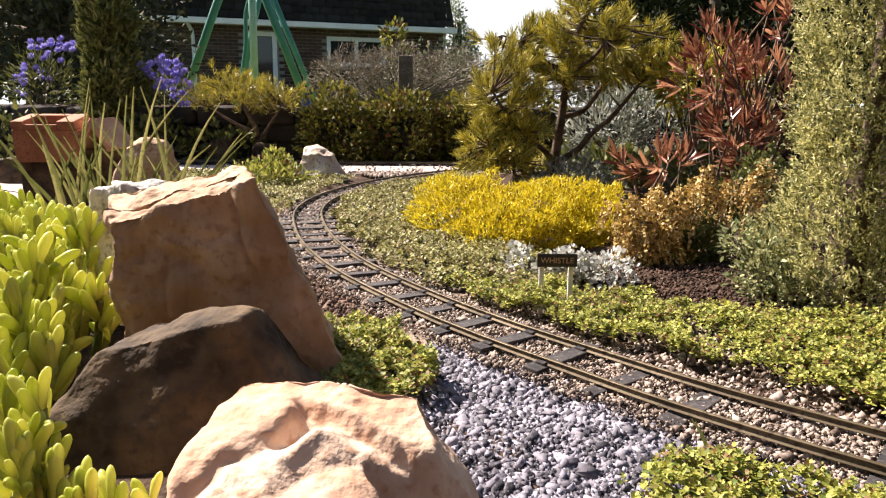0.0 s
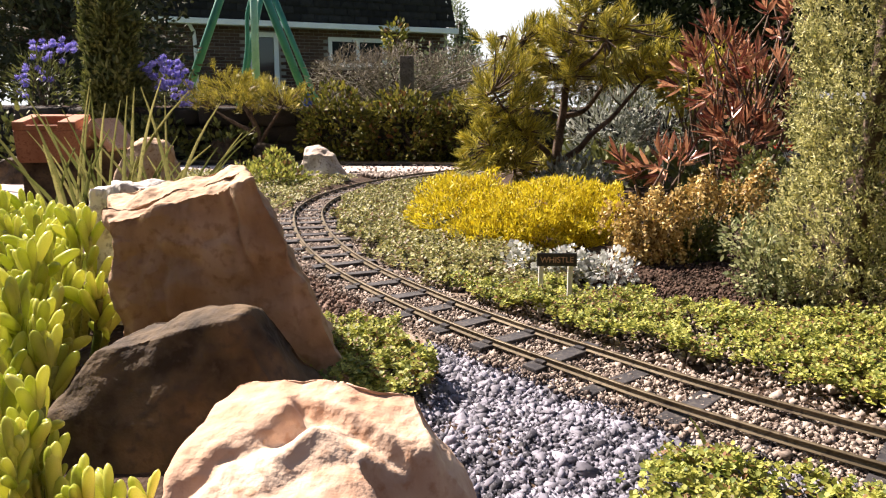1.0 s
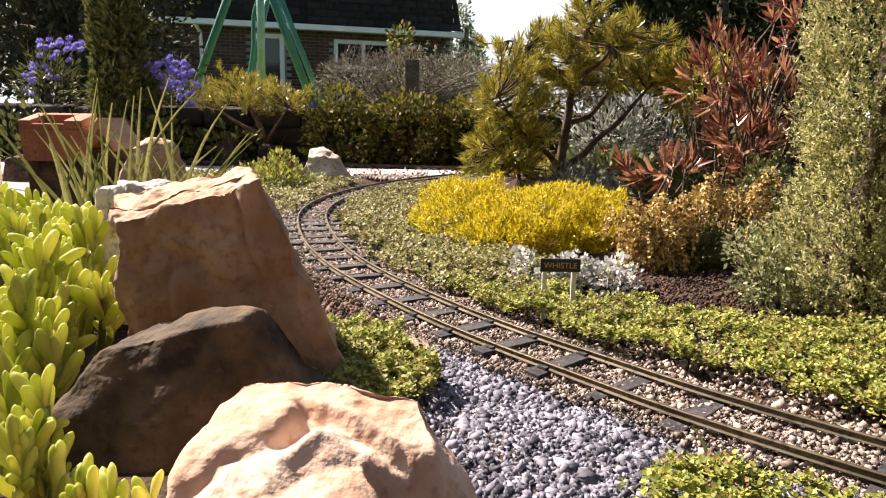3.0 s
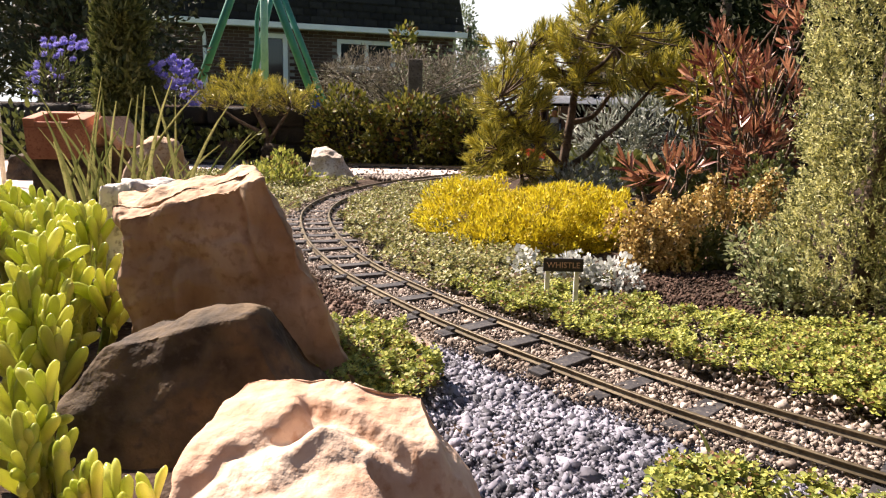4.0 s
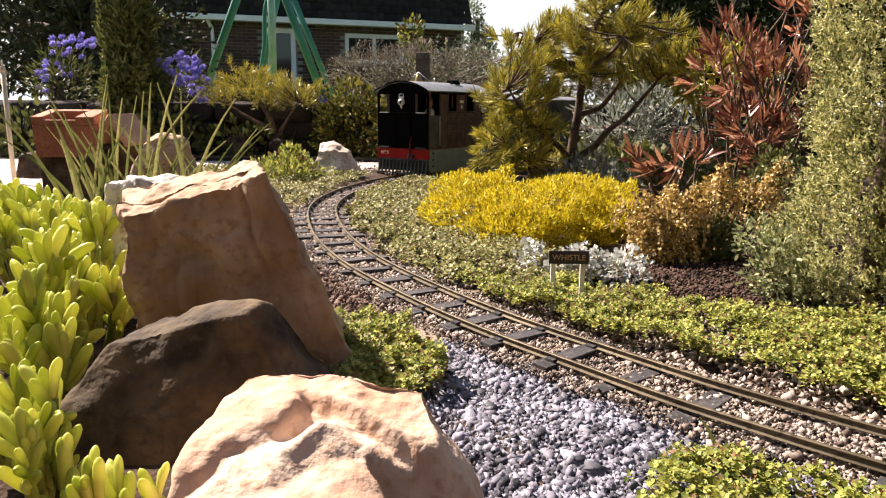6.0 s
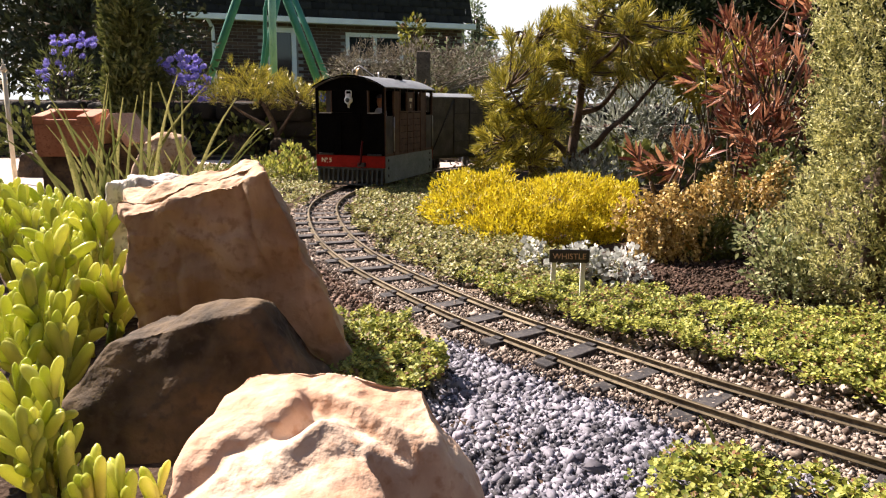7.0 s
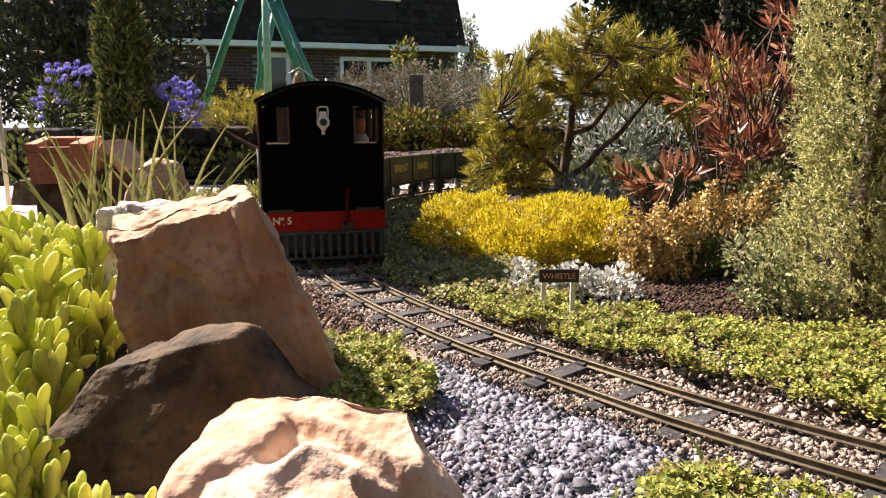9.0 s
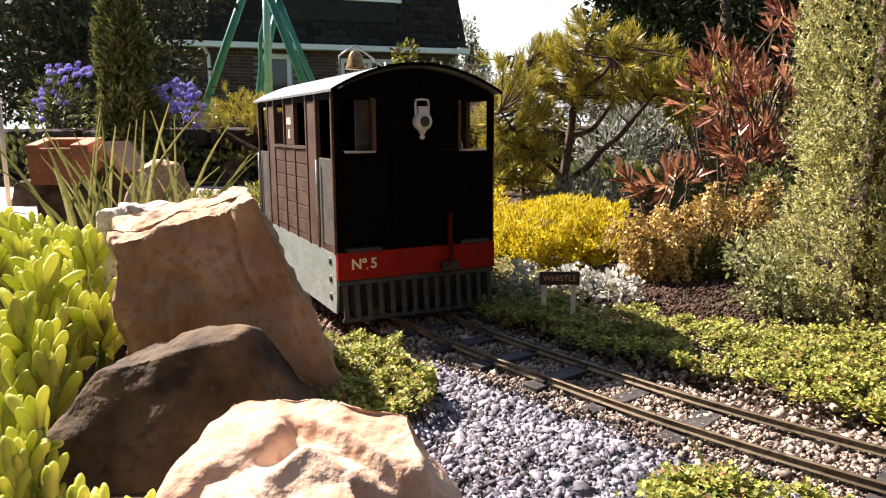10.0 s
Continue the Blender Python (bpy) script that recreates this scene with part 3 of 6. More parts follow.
pebbles("bed_grit", spread([(0.0, 0.70), (0.1, 0.72), (0.3, 0.60), (0.7, 0.57), (0.8, 0.1), (0.36, 0.28), (0.0, 0.60)], 9000, 0.03), 0.0045, "grit", "tan grit showing between the creeping plants", "gravel", -0.0115, chip=OCT)
pebbles("inner_grit", spread([(-0.215, 1.55), (-0.18, 1.15), (-0.03, 0.74), (0.1, 0.70), (0.06, 0.95), (0.0, 1.25), (0.06, 2.0), (-0.1, 1.75)], 9000, 0.03), 0.005, "grit", "brown grit showing through the creeping mat", "gravel", -0.0115, chip=OCT)
pebbles("path_chips", np.concatenate([spread([(-0.26, 2.05), (-0.16, 1.86), (-0.02, 2.05)], 1600, 0.03), spread([(-0.75, 2.03), (0.1, 2.03), (0.1, 2.29), (-0.75, 2.29)], 260)]), 0.006, "grit", "pinkish stone chips on the path edge", "gravel", -0.006)


# ---- rails and sleepers ----
def rail_mesh(line, off):
    t = np.gradient(line, axis=0)
    t /= np.linalg.norm(t, axis=1, keepdims=True)
    n = np.stack([t[:, 1], -t[:, 0]], 1)
    prof = np.array([(-0.0011, 0.0020), (0.0011, 0.0020), (0.0014, 0.0016), (0.0012, 0.0009), (0.0005, 0.0004), (0.0005, -0.0014), (0.0026, -0.0022), (0.0026, -0.0027), (-0.0026, -0.0027), (-0.0026, -0.0022), (-0.0005, -0.0014), (-0.0005, 0.0004), (-0.0012, 0.0009), (-0.0014, 0.0016)])
    k = len(prof)
    v = np.empty((len(line), k, 3))
    v[:, :, :2] = line[:, None, :] + n[:, None, :] * (off + prof[None, :, 0:1])
    v[:, :, 2] = prof[None, :, 1]
    f = []
    for i in range(len(line) - 1):
        for j in range(k):
            a, b = i * k + j, i * k + (j + 1) % k
            f += [[a, b, b + k], [a, b + k, a + k]]
    return v.reshape(-1, 3), f


sleeper_meshes = []
for w in (0.0060, 0.0068, 0.0076):
    bm = box(-0.037, 0.037, -w, w, -0.013, -0.0050, 0.0010)
    for v in bm.verts:
        v.co += Vector((0, 0, 0.0006)) * noise.noise(v.co * 300 + Vector((w * 900, 0, 0)))
    me = bpy.data.meshes.new("sleeper")
    bm.to_mesh(me)
    bm.free()
    me.materials.append(M["sleeper"])
    sleeper_meshes.append(me)


chair_mesh = as_mesh("rail_chair", box(-0.0048, 0.0048, -0.0042, 0.0042, -0.0026, 0.0022, 0.0008))
chair_mesh.materials.append(M["sleeper"])


def build_track(name, line, label, step=0.0535):
    track = thing(name, label, "railway track")
    for off in (-0.0225, 0.0225):
        part("rail", rail_mesh(line, off), "rail", track, "weathered brass rail", smooth=False)
    run = np.r_[0, np.cumsum(np.linalg.norm(np.diff(line, axis=0), axis=1))]
    r = random.Random(4)
    for s in np.arange(0.03, run[-1], step):
        x, y = np.interp(s, run, line[:, 0]), np.interp(s, run, line[:, 1])
        dx, dy = np.interp(s + 0.01, run, line[:, 0]) - x, np.interp(s + 0.01, run, line[:, 1]) - y
        turn = math.degrees(math.atan2(dy, dx)) + 90 + r.uniform(-3, 3)
        wide = 1.22 if 0.92 < y < 1.24 else 1.0
        part("sleeper", r.choice(sleeper_meshes), "sleeper", track, at=pose(x, y, r.choice((0.0030, 0.0024, 0.0027, 0.0018, 0.0012)) - (0.0021 if y < 0.50 else 0.0024 if y > 1.22 else 0), r.uniform(-2, 2), r.uniform(-1, 1), turn) @ Matrix.Diagonal((wide, 1, 1, 1)))
        if name == "railway_track" and 0.50 < y < 1.7:
            for off in (-0.0225, 0.0225):
                part("rail_chair", chair_mesh, "sleeper", track, at=pose(x, y, 0, 0, 0, turn) @ pose(off, 0, -0.0027))
    return track


build_track("railway_track", LINE, "narrow garden railway track with brass rails on dark sleepers")
build_track("siding_track", SIDING, "second garden railway track along the path")
solid("pavement", as_mesh("pavement", box(-3.0, 0.10, 2.03, 2.29, -0.03, -0.006, 0.004)), "concrete", "sunlit pale concrete path strip", "path", kind="structure")
solid("pavement", as_mesh("pavement", box(-3.0, -0.80, 1.42, 2.026, -0.03, -0.006, 0.004)), "concrete", "sunlit pale concrete landing beside the bed", "path", kind="structure")


# ---- stones ----
def stone(name, corners, mat, label, **kw):
    me = rock(corners, **kw)
    return solid(name, me, mat, label, "rock")


def hexa(x0, x1, y0, y1, z0, z1, lean=(0, 0), top=0.85):
    cx, cy = (x0 + x1) / 2, (y0 + y1) / 2
    low = [(x0, y0, z0), (x1, y0, z0), (x1, y1, z0), (x0, y1, z0)]
    high = [(cx + (x - cx) * top + lean[0], cy + (y - cy) * top + lean[1], z1) for x, y, _ in low]
    return low + high


def smooth_step(u):
    u = min(max(u, 0.0), 1.0)
    return u * u * (3 - 2 * u)


def chip_boulder(ob):
    """A scooped hollow, a broken ledge and a steep split facet on the near boulder."""
    for v in ob.data.vertices:
        x, y, z = v.co.x, v.co.y - 0.007, v.co.z
        if z < -0.015:
            continue
        w1 = 0.0028 * noise.noise((x * 80, y * 80, 3.0)) + 0.0006 * noise.noise((x * 240, y * 240, 5.0))
        a, b = (x + 0.0585) * 0.617 + (y - 0.252) * 0.787, (x + 0.0585) * 0.787 - (y - 0.252) * 0.617
        drop = 0.0085 * math.exp(-((a + w1) / 0.0140) ** 2 - ((b - w1) / 0.0052) ** 2)
        drop -= 0.0030 * math.exp(-((b - 0.0095) / 0.0035) ** 2 - (a / 0.014) ** 2)
        behind = (x + 0.0566) * 0.41 + (y - 0.2709) * 0.91 + w1 * 0.7
        near = smooth_step((x + 0.062) / 0.008)
        drop += 0.0085 * near * (1 - smooth_step((behind + 0.002) / 0.0065)) * math.exp(-max(0.0, -behind) / 0.016)
        right = (x + 0.0298) * 0.911 + (y - 0.2454) * 0.413 + w1
        front = (x + 0.0298) * 0.240 - (y - 0.2454) * 0.971 + w1
        d = min(right, front)
        if d > 0:
            drop += 0.0165 * smooth_step(d / 0.005) + 0.45 * d
            drop -= 0.010 * smooth_step((x - 0.001) / 0.010) * smooth_step((0.232 - y) / 0.01)
        gully = (x + 0.088) * 0.80 - (y - 0.222) * 0.60 + w1
        drop += 0.0035 * math.exp(-(gully / 0.003) ** 2) * smooth_step((0.246 - y) / 0.01)
        v.co.z -= drop


def crack_slab(ob):
    """A slanting crack and a worn ledge on the slab's face."""
    for v in ob.data.vertices:
        x, y, z = v.co
        if y > 0.475 or z < 0.02:
            continue
        wob = 0.002 * noise.noise((x * 90, 0, z * 90))
        d = x + 0.138 - (0.128 - z) * 0.26 + wob
        v.co.y += 0.0045 * math.exp(-(d / 0.0024) ** 2) * smooth_step((z - 0.05) / 0.03)
        v.co.y += 0.0022 * smooth_step((z - 0.088 + wob) / 0.002) * smooth_step((-0.128 - x) / 0.006)
        d2 = x + 0.178 + wob
        v.co.y += 0.0018 * math.exp(-(d2 / 0.0022) ** 2) * smooth_step((0.085 - z) / 0.02)


# tall slab, dark boulder before it, pale pink boulder nearest
crack_slab(stone("slab_rock", [(-0.205, 0.450, -0.03), (-0.046, 0.450, -0.03), (-0.066, 0.53, -0.03), (-0.220, 0.53, -0.03), (-0.2145, 0.455, 0.101), (-0.118, 0.455, 0.131), (-0.142, 0.515, 0.136), (-0.236, 0.515, 0.112)], "rock_slab", "upright tan sandstone slab with rough broken edges", cuts=70, rough=0.0055, size=0.03, seed=2.0, roundness=0.05))
stone("dark_rock", [(-0.245, 0.335, -0.04), (-0.040, 0.335, -0.04), (-0.026, 0.42, -0.04), (-0.225, 0.43, -0.04), (-0.190, 0.375, 0.046), (-0.106, 0.365, 0.068), (-0.099, 0.395, 0.069), (-0.165, 0.405, 0.056)], "rock_dark", "dark brown weathered boulder with a rounded crest", cuts=40, rough=0.005, size=0.05, seed=5.0, roundness=0.3)
chip_boulder(stone("pink_rock", [(-0.116, 0.180, -0.04), (0.038, 0.185, -0.04), (0.038, 0.300, -0.04), (-0.100, 0.308, -0.04), (-0.103, 0.195, 0.034), (0.016, 0.202, 0.018), (-0.010, 0.294, 0.061), (-0.089, 0.298, 0.066)], "rock_near", "pale peach boulder with chipped hollows and broad ridges", cuts=78, rough=0.0046, size=0.05, seed=26.0, ridge=0.0025, roundness=0.32))
stone("pale_stone", hexa(-0.297, -0.245, 0.60, 0.66, -0.02, 0.108, (0, 0), 0.9), "rock_pale", "grey-white speckled stone behind the slab", cuts=30, rough=0.006, size=0.03, seed=12.0, roundness=0.08)
stone("beige_stone", hexa(-0.56, -0.45, 1.18, 1.30, -0.02, 0.118, (0.01, 0), 0.6), "rock_tan", "beige rounded stone among the leaf blades", rough=0.01, size=0.06, seed=15.0, roundness=0.45)
stone("far_stone", [(-0.39, 1.84, -0.03), (-0.245, 1.82, -0.03), (-0.235, 1.94, -0.03), (-0.38, 1.96, -0.03), (-0.365, 1.86, 0.062), (-0.275, 1.86, 0.060), (-0.275, 1.92, 0.055), (-0.345, 1.93, 0.082)], "rock_beige", "white-topped boulder beside the path", rough=0.012, size=0.07, seed=21.0, roundness=0.48)
for k, (x, y, s) in enumerate(((-1.02, 1.75, 0.05), (-0.92, 1.85, 0.06), (-0.44, 2.05, 0.03), (-0.60, 2.5, 0.05), (-0.75, 2.52, 0.06), (0.34, 1.62, 0.03))):
    stone("small_stone", hexa(x - s, x + s, y - s * 0.8, y + s * 0.8, -0.03, s * 1.1, (0, 0), 0.6), "rock_pale" if k == 5 else "rock_dark", "small weathered stone on the soil", cuts=12, rough=0.012, size=0.05, seed=30.0 + k, roundness=0.4)


# ---- plants ----
def blob_points(n, c, r, hollow=0.45, lumps=0.25, seed=0.0, floor=-0.012):
    """Places in an uneven rounded mass and the way outwards from its middle."""
    c, r = np.asarray(c, float), np.asarray(r, float)
    d = rng.normal(size=(n, 3))
    d /= np.linalg.norm(d, axis=1, keepdims=True)
    lump = np.array([noise.noise(Vector(v) * 2.6 + Vector((seed, seed, 0))) for v in d])
    rad = (hollow + (1 - hollow) * rng.uniform(0, 1, n) ** 0.45) * (1 + lumps * 2 * lump)
    p = c + d * r * rad[:, None]
    keep = p[:, 2] > floor
    return p[keep], (d / r * r.mean())[keep]


def foliage(n, c, r, template, size, up=0.4, wild=0.5, slim=1.0, **kw):
    p, d = blob_points(n, c, r, **kw)
    d = d / np.linalg.norm(d, axis=1, keepdims=True) + np.array([0, 0, up]) + rng.normal(size=d.shape) * wild
    s = size * rng.uniform(0.65, 1.25, (len(p), 1)) * np.array([[slim, 1, 1]])
    return scatter(template, p, d, s)


def stems(base, tips, r, bend=0.3, sides=5):
    out = []
    for t in tips:
        b = np.asarray(base, float) + rng.normal(size=3) * np.array([0.006, 0.006, 0]) * (r / 0.003)
        t = np.asarray(t, float)
        m = b + (t - b) * 0.5 + rng.normal(size=3) * np.linalg.norm(t - b) * bend * 0.25
        out.append(tube(curve_points([b, m, t], 5), (r, r * 0.35), sides))
    return joined(*out)


def carpet(name, poly, n, size, mat, label, height, clear=0.034, seed=0.0, lump=0.06, per=6):
    """A low mat of leafy sprigs in uneven hummocks, with bare gaps between them."""
    xy = spread(poly, n // per, clear, seed=seed)
    h = rolls(xy, lump, seed + 20) * 0.5 + 0.5
    h2 = rolls(xy, lump * 0.33, seed + 31) * 0.5 + 0.5
    keep = rng.uniform(size=len(xy)) < 3.4 * (0.55 * h + 0.45 * h2 - 0.285)
    xy, h, h2 = xy[keep], h[keep], h2[keep]
    m = len(xy)
    z = -0.011 + height * (0.6 * h + 0.65 * h2) * (0.45 + 0.55 * rng.uniform(size=m) ** 0.5)
    tilt = rng.normal(size=(m, 2)) * 0.35
    a = rng.uniform(0, 6.28, (m, 1)) + np.arange(per)[None] * 2.4
    rise = np.tile(np.linspace(0.05, 0.9, per), (m, 1)) + rng.normal(size=(m, per)) * 0.2
    d = np.stack([np.cos(a) + tilt[:, :1] * rise, np.sin(a) + tilt[:, 1:] * rise, rise], 2).reshape(-1, 3)
    s = np.repeat(size * rng.uniform(0.6, 1.3, m), per) * np.tile(np.linspace(1.15, 0.7, per), m)
    at = np.repeat(np.column_stack([xy, z]), per, 0) + np.stack([np.zeros(m * per), np.zeros(m * per), np.tile(np.linspace(-0.6, 0.5, per), m) * size], 1)
    data = scatter(ROUND, at, d, s, spin=rng.normal(size=m * per) * 0.35)
    return solid(name, data, mat, label, "ground cover", kind="stuff")


carpet("creeping_plants", [(0.0, 0.70), (0.1, 0.715), (0.2, 0.645), (0.3, 0.605), (0.7, 0.58), (0.8, 0.1), (0.36, 0.28)], 150000, 0.0034, "cover", "bright green small-leaved ground cover beside the track", 0.027, clear=0.030, seed=1.0)
carpet("creeping_thyme", [(-0.215, 1.55), (-0.18, 1.15), (-0.03, 0.74), (0.1, 0.70), (0.18, 0.78), (0.06, 0.95), (0.0, 1.25), (0.12, 1.7), (0.06, 2.0), (-0.1, 1.75)], 52000, 0.0052, "cover_olive", "olive-green creeping mat inside the curve", 0.024, seed=2.0)
carpet("creeping_clump", [(-0.115, 0.555), (-0.04, 0.550), (-0.018, 0.50), (0.0, 0.43), (-0.03, 0.38), (-0.10, 0.44)], 11000, 0.0036, "cover", "yellow-green sprawling clump between rocks and gravel", 0.036, seed=3.0)
carpet("low_creeper", [(0.085, 0.325), (0.14, 0.352), (0.185, 0.335), (0.24, 0.29), (0.30, 0.22), (0.12, 0.22), (0.075, 0.28)], 12000, 0.0035, "cover", "bright green creeper on the gravel", 0.020, seed=4.0)
carpet("edge_creeper", [(-0.25, 1.25), (-0.27, 1.6), (-0.22, 1.88), (-0.32, 2.02), (-0.7, 2.0), (-0.8, 1.5), (-0.40, 1.25)], 30000, 0.0062, "cover_olive", "green creeping mat outside the curve", 0.024, seed=5.0)


def shrub(name, base, label, category, masses, template, size, mat, stem_r=0.003, n_stems=9, group="", stem_mat="bark", **kw):
    """A plant: stems from its base and uneven masses of real leaves."""
    ob = thing(name, label, category, base, group)
    b = np.asarray(base, float)
    tips = []
    for c, r, n in masses:
        for _ in range(max(2, n_stems // len(masses))):
            tips.append(np.asarray(c) + rng.normal(size=3) * np.asarray(r) * 0.4 - b)
    part("branchwork", stems((0, 0, 0), tips, stem_r), stem_mat, ob)
    for k, (c, r, n) in enumerate(masses):
        v, f = foliage(n, c, r, template, size, seed=k * 3.1 + b[0] * 7, **kw)
        part("foliage", (v - b, f), mat, ob)
    return ob


# golden mat under the pine
shrub("golden_stonecrop", (0.10, 1.08, -0.012), "mounded bright yellow feathery plant", "shrub",
      [((0.035, 1.13, 0.0), (0.080, 0.12, 0.066), 15000), ((0.145, 1.06, 0.0), (0.10, 0.12, 0.062), 17000), ((0.228, 1.10, 0.0), (0.068, 0.12, 0.060), 11000), ((0.11, 1.0, -0.005), (0.10, 0.07, 0.042), 9000)],
      NEEDLE, 0.0075, "yellow", 0.0015, 12, up=0.7, wild=0.75, slim=0.26, hollow=0.72, lumps=0.24)
# white woolly plant
shrub("snow_in_summer", (0.14, 0.77, -0.012), "white woolly-leaved low clump behind the sign", "shrub",
      [((0.175, 0.755, 0.000), (0.028, 0.026, 0.021), 560), ((0.138, 0.765, 0.008), (0.022, 0.018, 0.016), 380), ((0.110, 0.760, 0.000), (0.014, 0.016, 0.016), 160), ((0.083, 0.775, 0.010), (0.012, 0.014, 0.018), 130), ((0.056, 0.715, -0.008), (0.022, 0.012, 0.009), 110)],
      ROUND, 0.0055, "white_leaf", 0.001, 15, up=0.5, wild=0.7, hollow=0.6, lumps=0.35)


def pine(name, base, label, limbs, tufts, needle, shoot, per, trunk_r, mat="pine_needle", scatter_r=0.02):
    """A small pine: limbs, twigs to each shoot, and bottle-brush shoots. tufts: (place, shoots)."""
    ob = thing(name, label, "tree", base)
    b = np.asarray(base, float)
    main = [tube(curve_points(np.asarray(p) - b, 6), (r0, r1), 7) for p, r0, r1 in limbs]
    part("trunk", joined(*main), "bark", ob, "rough brown forked trunk", smooth=True)
    ends = np.concatenate([curve_points(np.asarray(p), 4)[2 * len(p):] for p, _, _ in limbs]) - b
    centres = np.concatenate([np.asarray(c) - b + rng.normal(size=(k, 3)) * np.array([1.0, 1.6, 0.8]) * scatter_r for c, k in tufts])
    twigs, ways = [], []
    for c in centres:
        e = ends[np.argmin(((ends - c) ** 2).sum(1) + 0.02 * np.maximum(0, ends[:, 2] - c[2]))]
        m = (e + c) / 2 + np.array([0, 0, -0.004])
        twigs.append(tube(curve_points([e, m, c], 3), (trunk_r * 0.17, trunk_r * 0.09), 4))
        ways.append(c - m)
    part("branchwork", joined(*twigs), "bark", ob)
    out = np.array(ways)
    out /= np.linalg.norm(out, axis=1, keepdims=True)
    out = out * 0.75 + np.array([0, 0, 0.45]) + rng.normal(size=out.shape) * 0.22
    out /= np.linalg.norm(out, axis=1, keepdims=True)
    n = len(centres) * per
    axis = np.repeat(out, per, 0)
    ring = np.cross(axis, rng.normal(size=(n, 3)))
    ring /= np.linalg.norm(ring, axis=1, keepdims=True)
    u = rng.uniform(0, 1, (n, 1)) ** 0.8
    d = axis * (0.75 + 0.5 * u) + ring * (1.0 - 0.55 * u) + rng.normal(size=(n, 3)) * 0.07
    at = np.repeat(centres, per, 0) + axis * (u - 0.75) * shoot
    s = needle * rng.uniform(0.75, 1.15, (n, 1)) * np.array([[0.056, 1, 0.5]])
    part("crown", scatter(NEEDLE, at, d, s), mat, ob, "tufts of yellow-green needles")
    return ob


def at_pine(px, py, dy=0.0):
    return (0.046 + (px - 820) * 0.001347, 1.72 + dy, 0.416 - py * 0.00128)


P = at_pine
TUFTS = [(940, 38, 0.02), (895, 72, 0.02), (1010, 22, 0), (1040, 30, 0.05), (1055, 38, -0.05), (1095, 62, 0.02), (1122, 66, -0.04), (1150, 88, 0), (1172, 104, 0.03), (982, 62, -0.08), (1022, 62, 0.08), (1072, 74, -0.08),
         (898, 112, -0.03), (858, 150, -0.02), (886, 138, 0.05), (920, 120, -0.08), (946, 152, -0.05), (912, 172, -0.08), (852, 180, 0.0), (832, 246, -0.06), (852, 230, -0.1), (878, 256, -0.08), (910, 216, -0.08),
         (938, 226, -0.1), (892, 272, -0.08), (850, 290, -0.08), (976, 96, 0.08), (950, 90, -0.02), (1038, 88, -0.04), (1090, 94, 0.06), (1120, 106, -0.02), (1146, 118, 0.05),
         (955, 120, 0.05), (985, 128, -0.05), (1000, 100, 0.10), (965, 60, 0.06), (1030, 120, 0.06), (1062, 115, -0.03), (930, 92, 0.06), (1010, 45, 0.08), (1085, 120, 0.08), (880, 200, -0.04), (935, 272, -0.04), (948, 292, 0.05), (915, 300, -0.02)]
pine("pine_tree", (0.269, 1.72, -0.012), "dwarf pine with a forked trunk and yellow-tipped needles",
     [([(0.269, 1.72, -0.02), P(985, 270), P(993, 200), P(1000, 130), P(1010, 70), P(1030, 20)], 0.0135, 0.004),
      ([P(985, 290), P(1020, 262, -0.02), P(1040, 235, -0.03), P(1075, 205, -0.02), P(1110, 165), P(1150, 120, 0.02)], 0.009, 0.003),
      ([P(980, 285), P(960, 262, -0.03), P(930, 240, -0.05), P(895, 200, -0.06), P(870, 160, -0.05)], 0.008, 0.0025),
      ([P(985, 300), P(930, 305, -0.05), P(905, 275, -0.08), P(865, 250, -0.09)], 0.006, 0.002),
      ([P(993, 205), P(1040, 190, 0.05), P(1085, 130, 0.08), P(1120, 90, 0.06)], 0.008, 0.003),
      ([P(1000, 135), P(960, 100, 0.03), P(920, 70, 0.04), P(890, 60, 0.03)], 0.006, 0.002),
      ([P(1000, 130), P(1040, 95, -0.06), P(1060, 50, -0.08)], 0.006, 0.002),
      ([P(985, 290), P(1060, 285, -0.04), P(1120, 288, -0.06)], 0.003, 0.001)],
     [(P(u, w, e), 8) for u, w, e in TUFTS],
     0.029, 0.036, 72, 0.013, scatter_r=0.021)

pine("small_pine", (-0.63, 2.52, -0.012), "low dwarf pine with a flat yellow-green crown",
     [([(-0.63, 2.52, -0.02), (-0.63, 2.52, 0.08), (-0.66, 2.5, 0.16), (-0.70, 2.5, 0.22)], 0.014, 0.004), ([(-0.63, 2.52, 0.05), (-0.58, 2.5, 0.12), (-0.54, 2.5, 0.18)], 0.008, 0.003), ([(-0.63, 2.52, 0.08), (-0.72, 2.5, 0.13), (-0.78, 2.5, 0.17)], 0.008, 0.003)],
     [((-0.69 + 0.15 * math.cos(2.4 * k) * math.sqrt(k / 26), 2.5 + 0.10 * math.sin(2.4 * k) * math.sqrt(k / 26), 0.270 - 0.075 * k / 26), 5) for k in range(26)] + [((-0.56 + 0.07 * math.cos(2.4 * k), 2.5 + 0.08 * math.sin(2.4 * k), 0.20 + 0.012 * math.sin(k)), 5) for k in range(10)],
     0.026, 0.040, 45, 0.012, scatter_r=0.024)


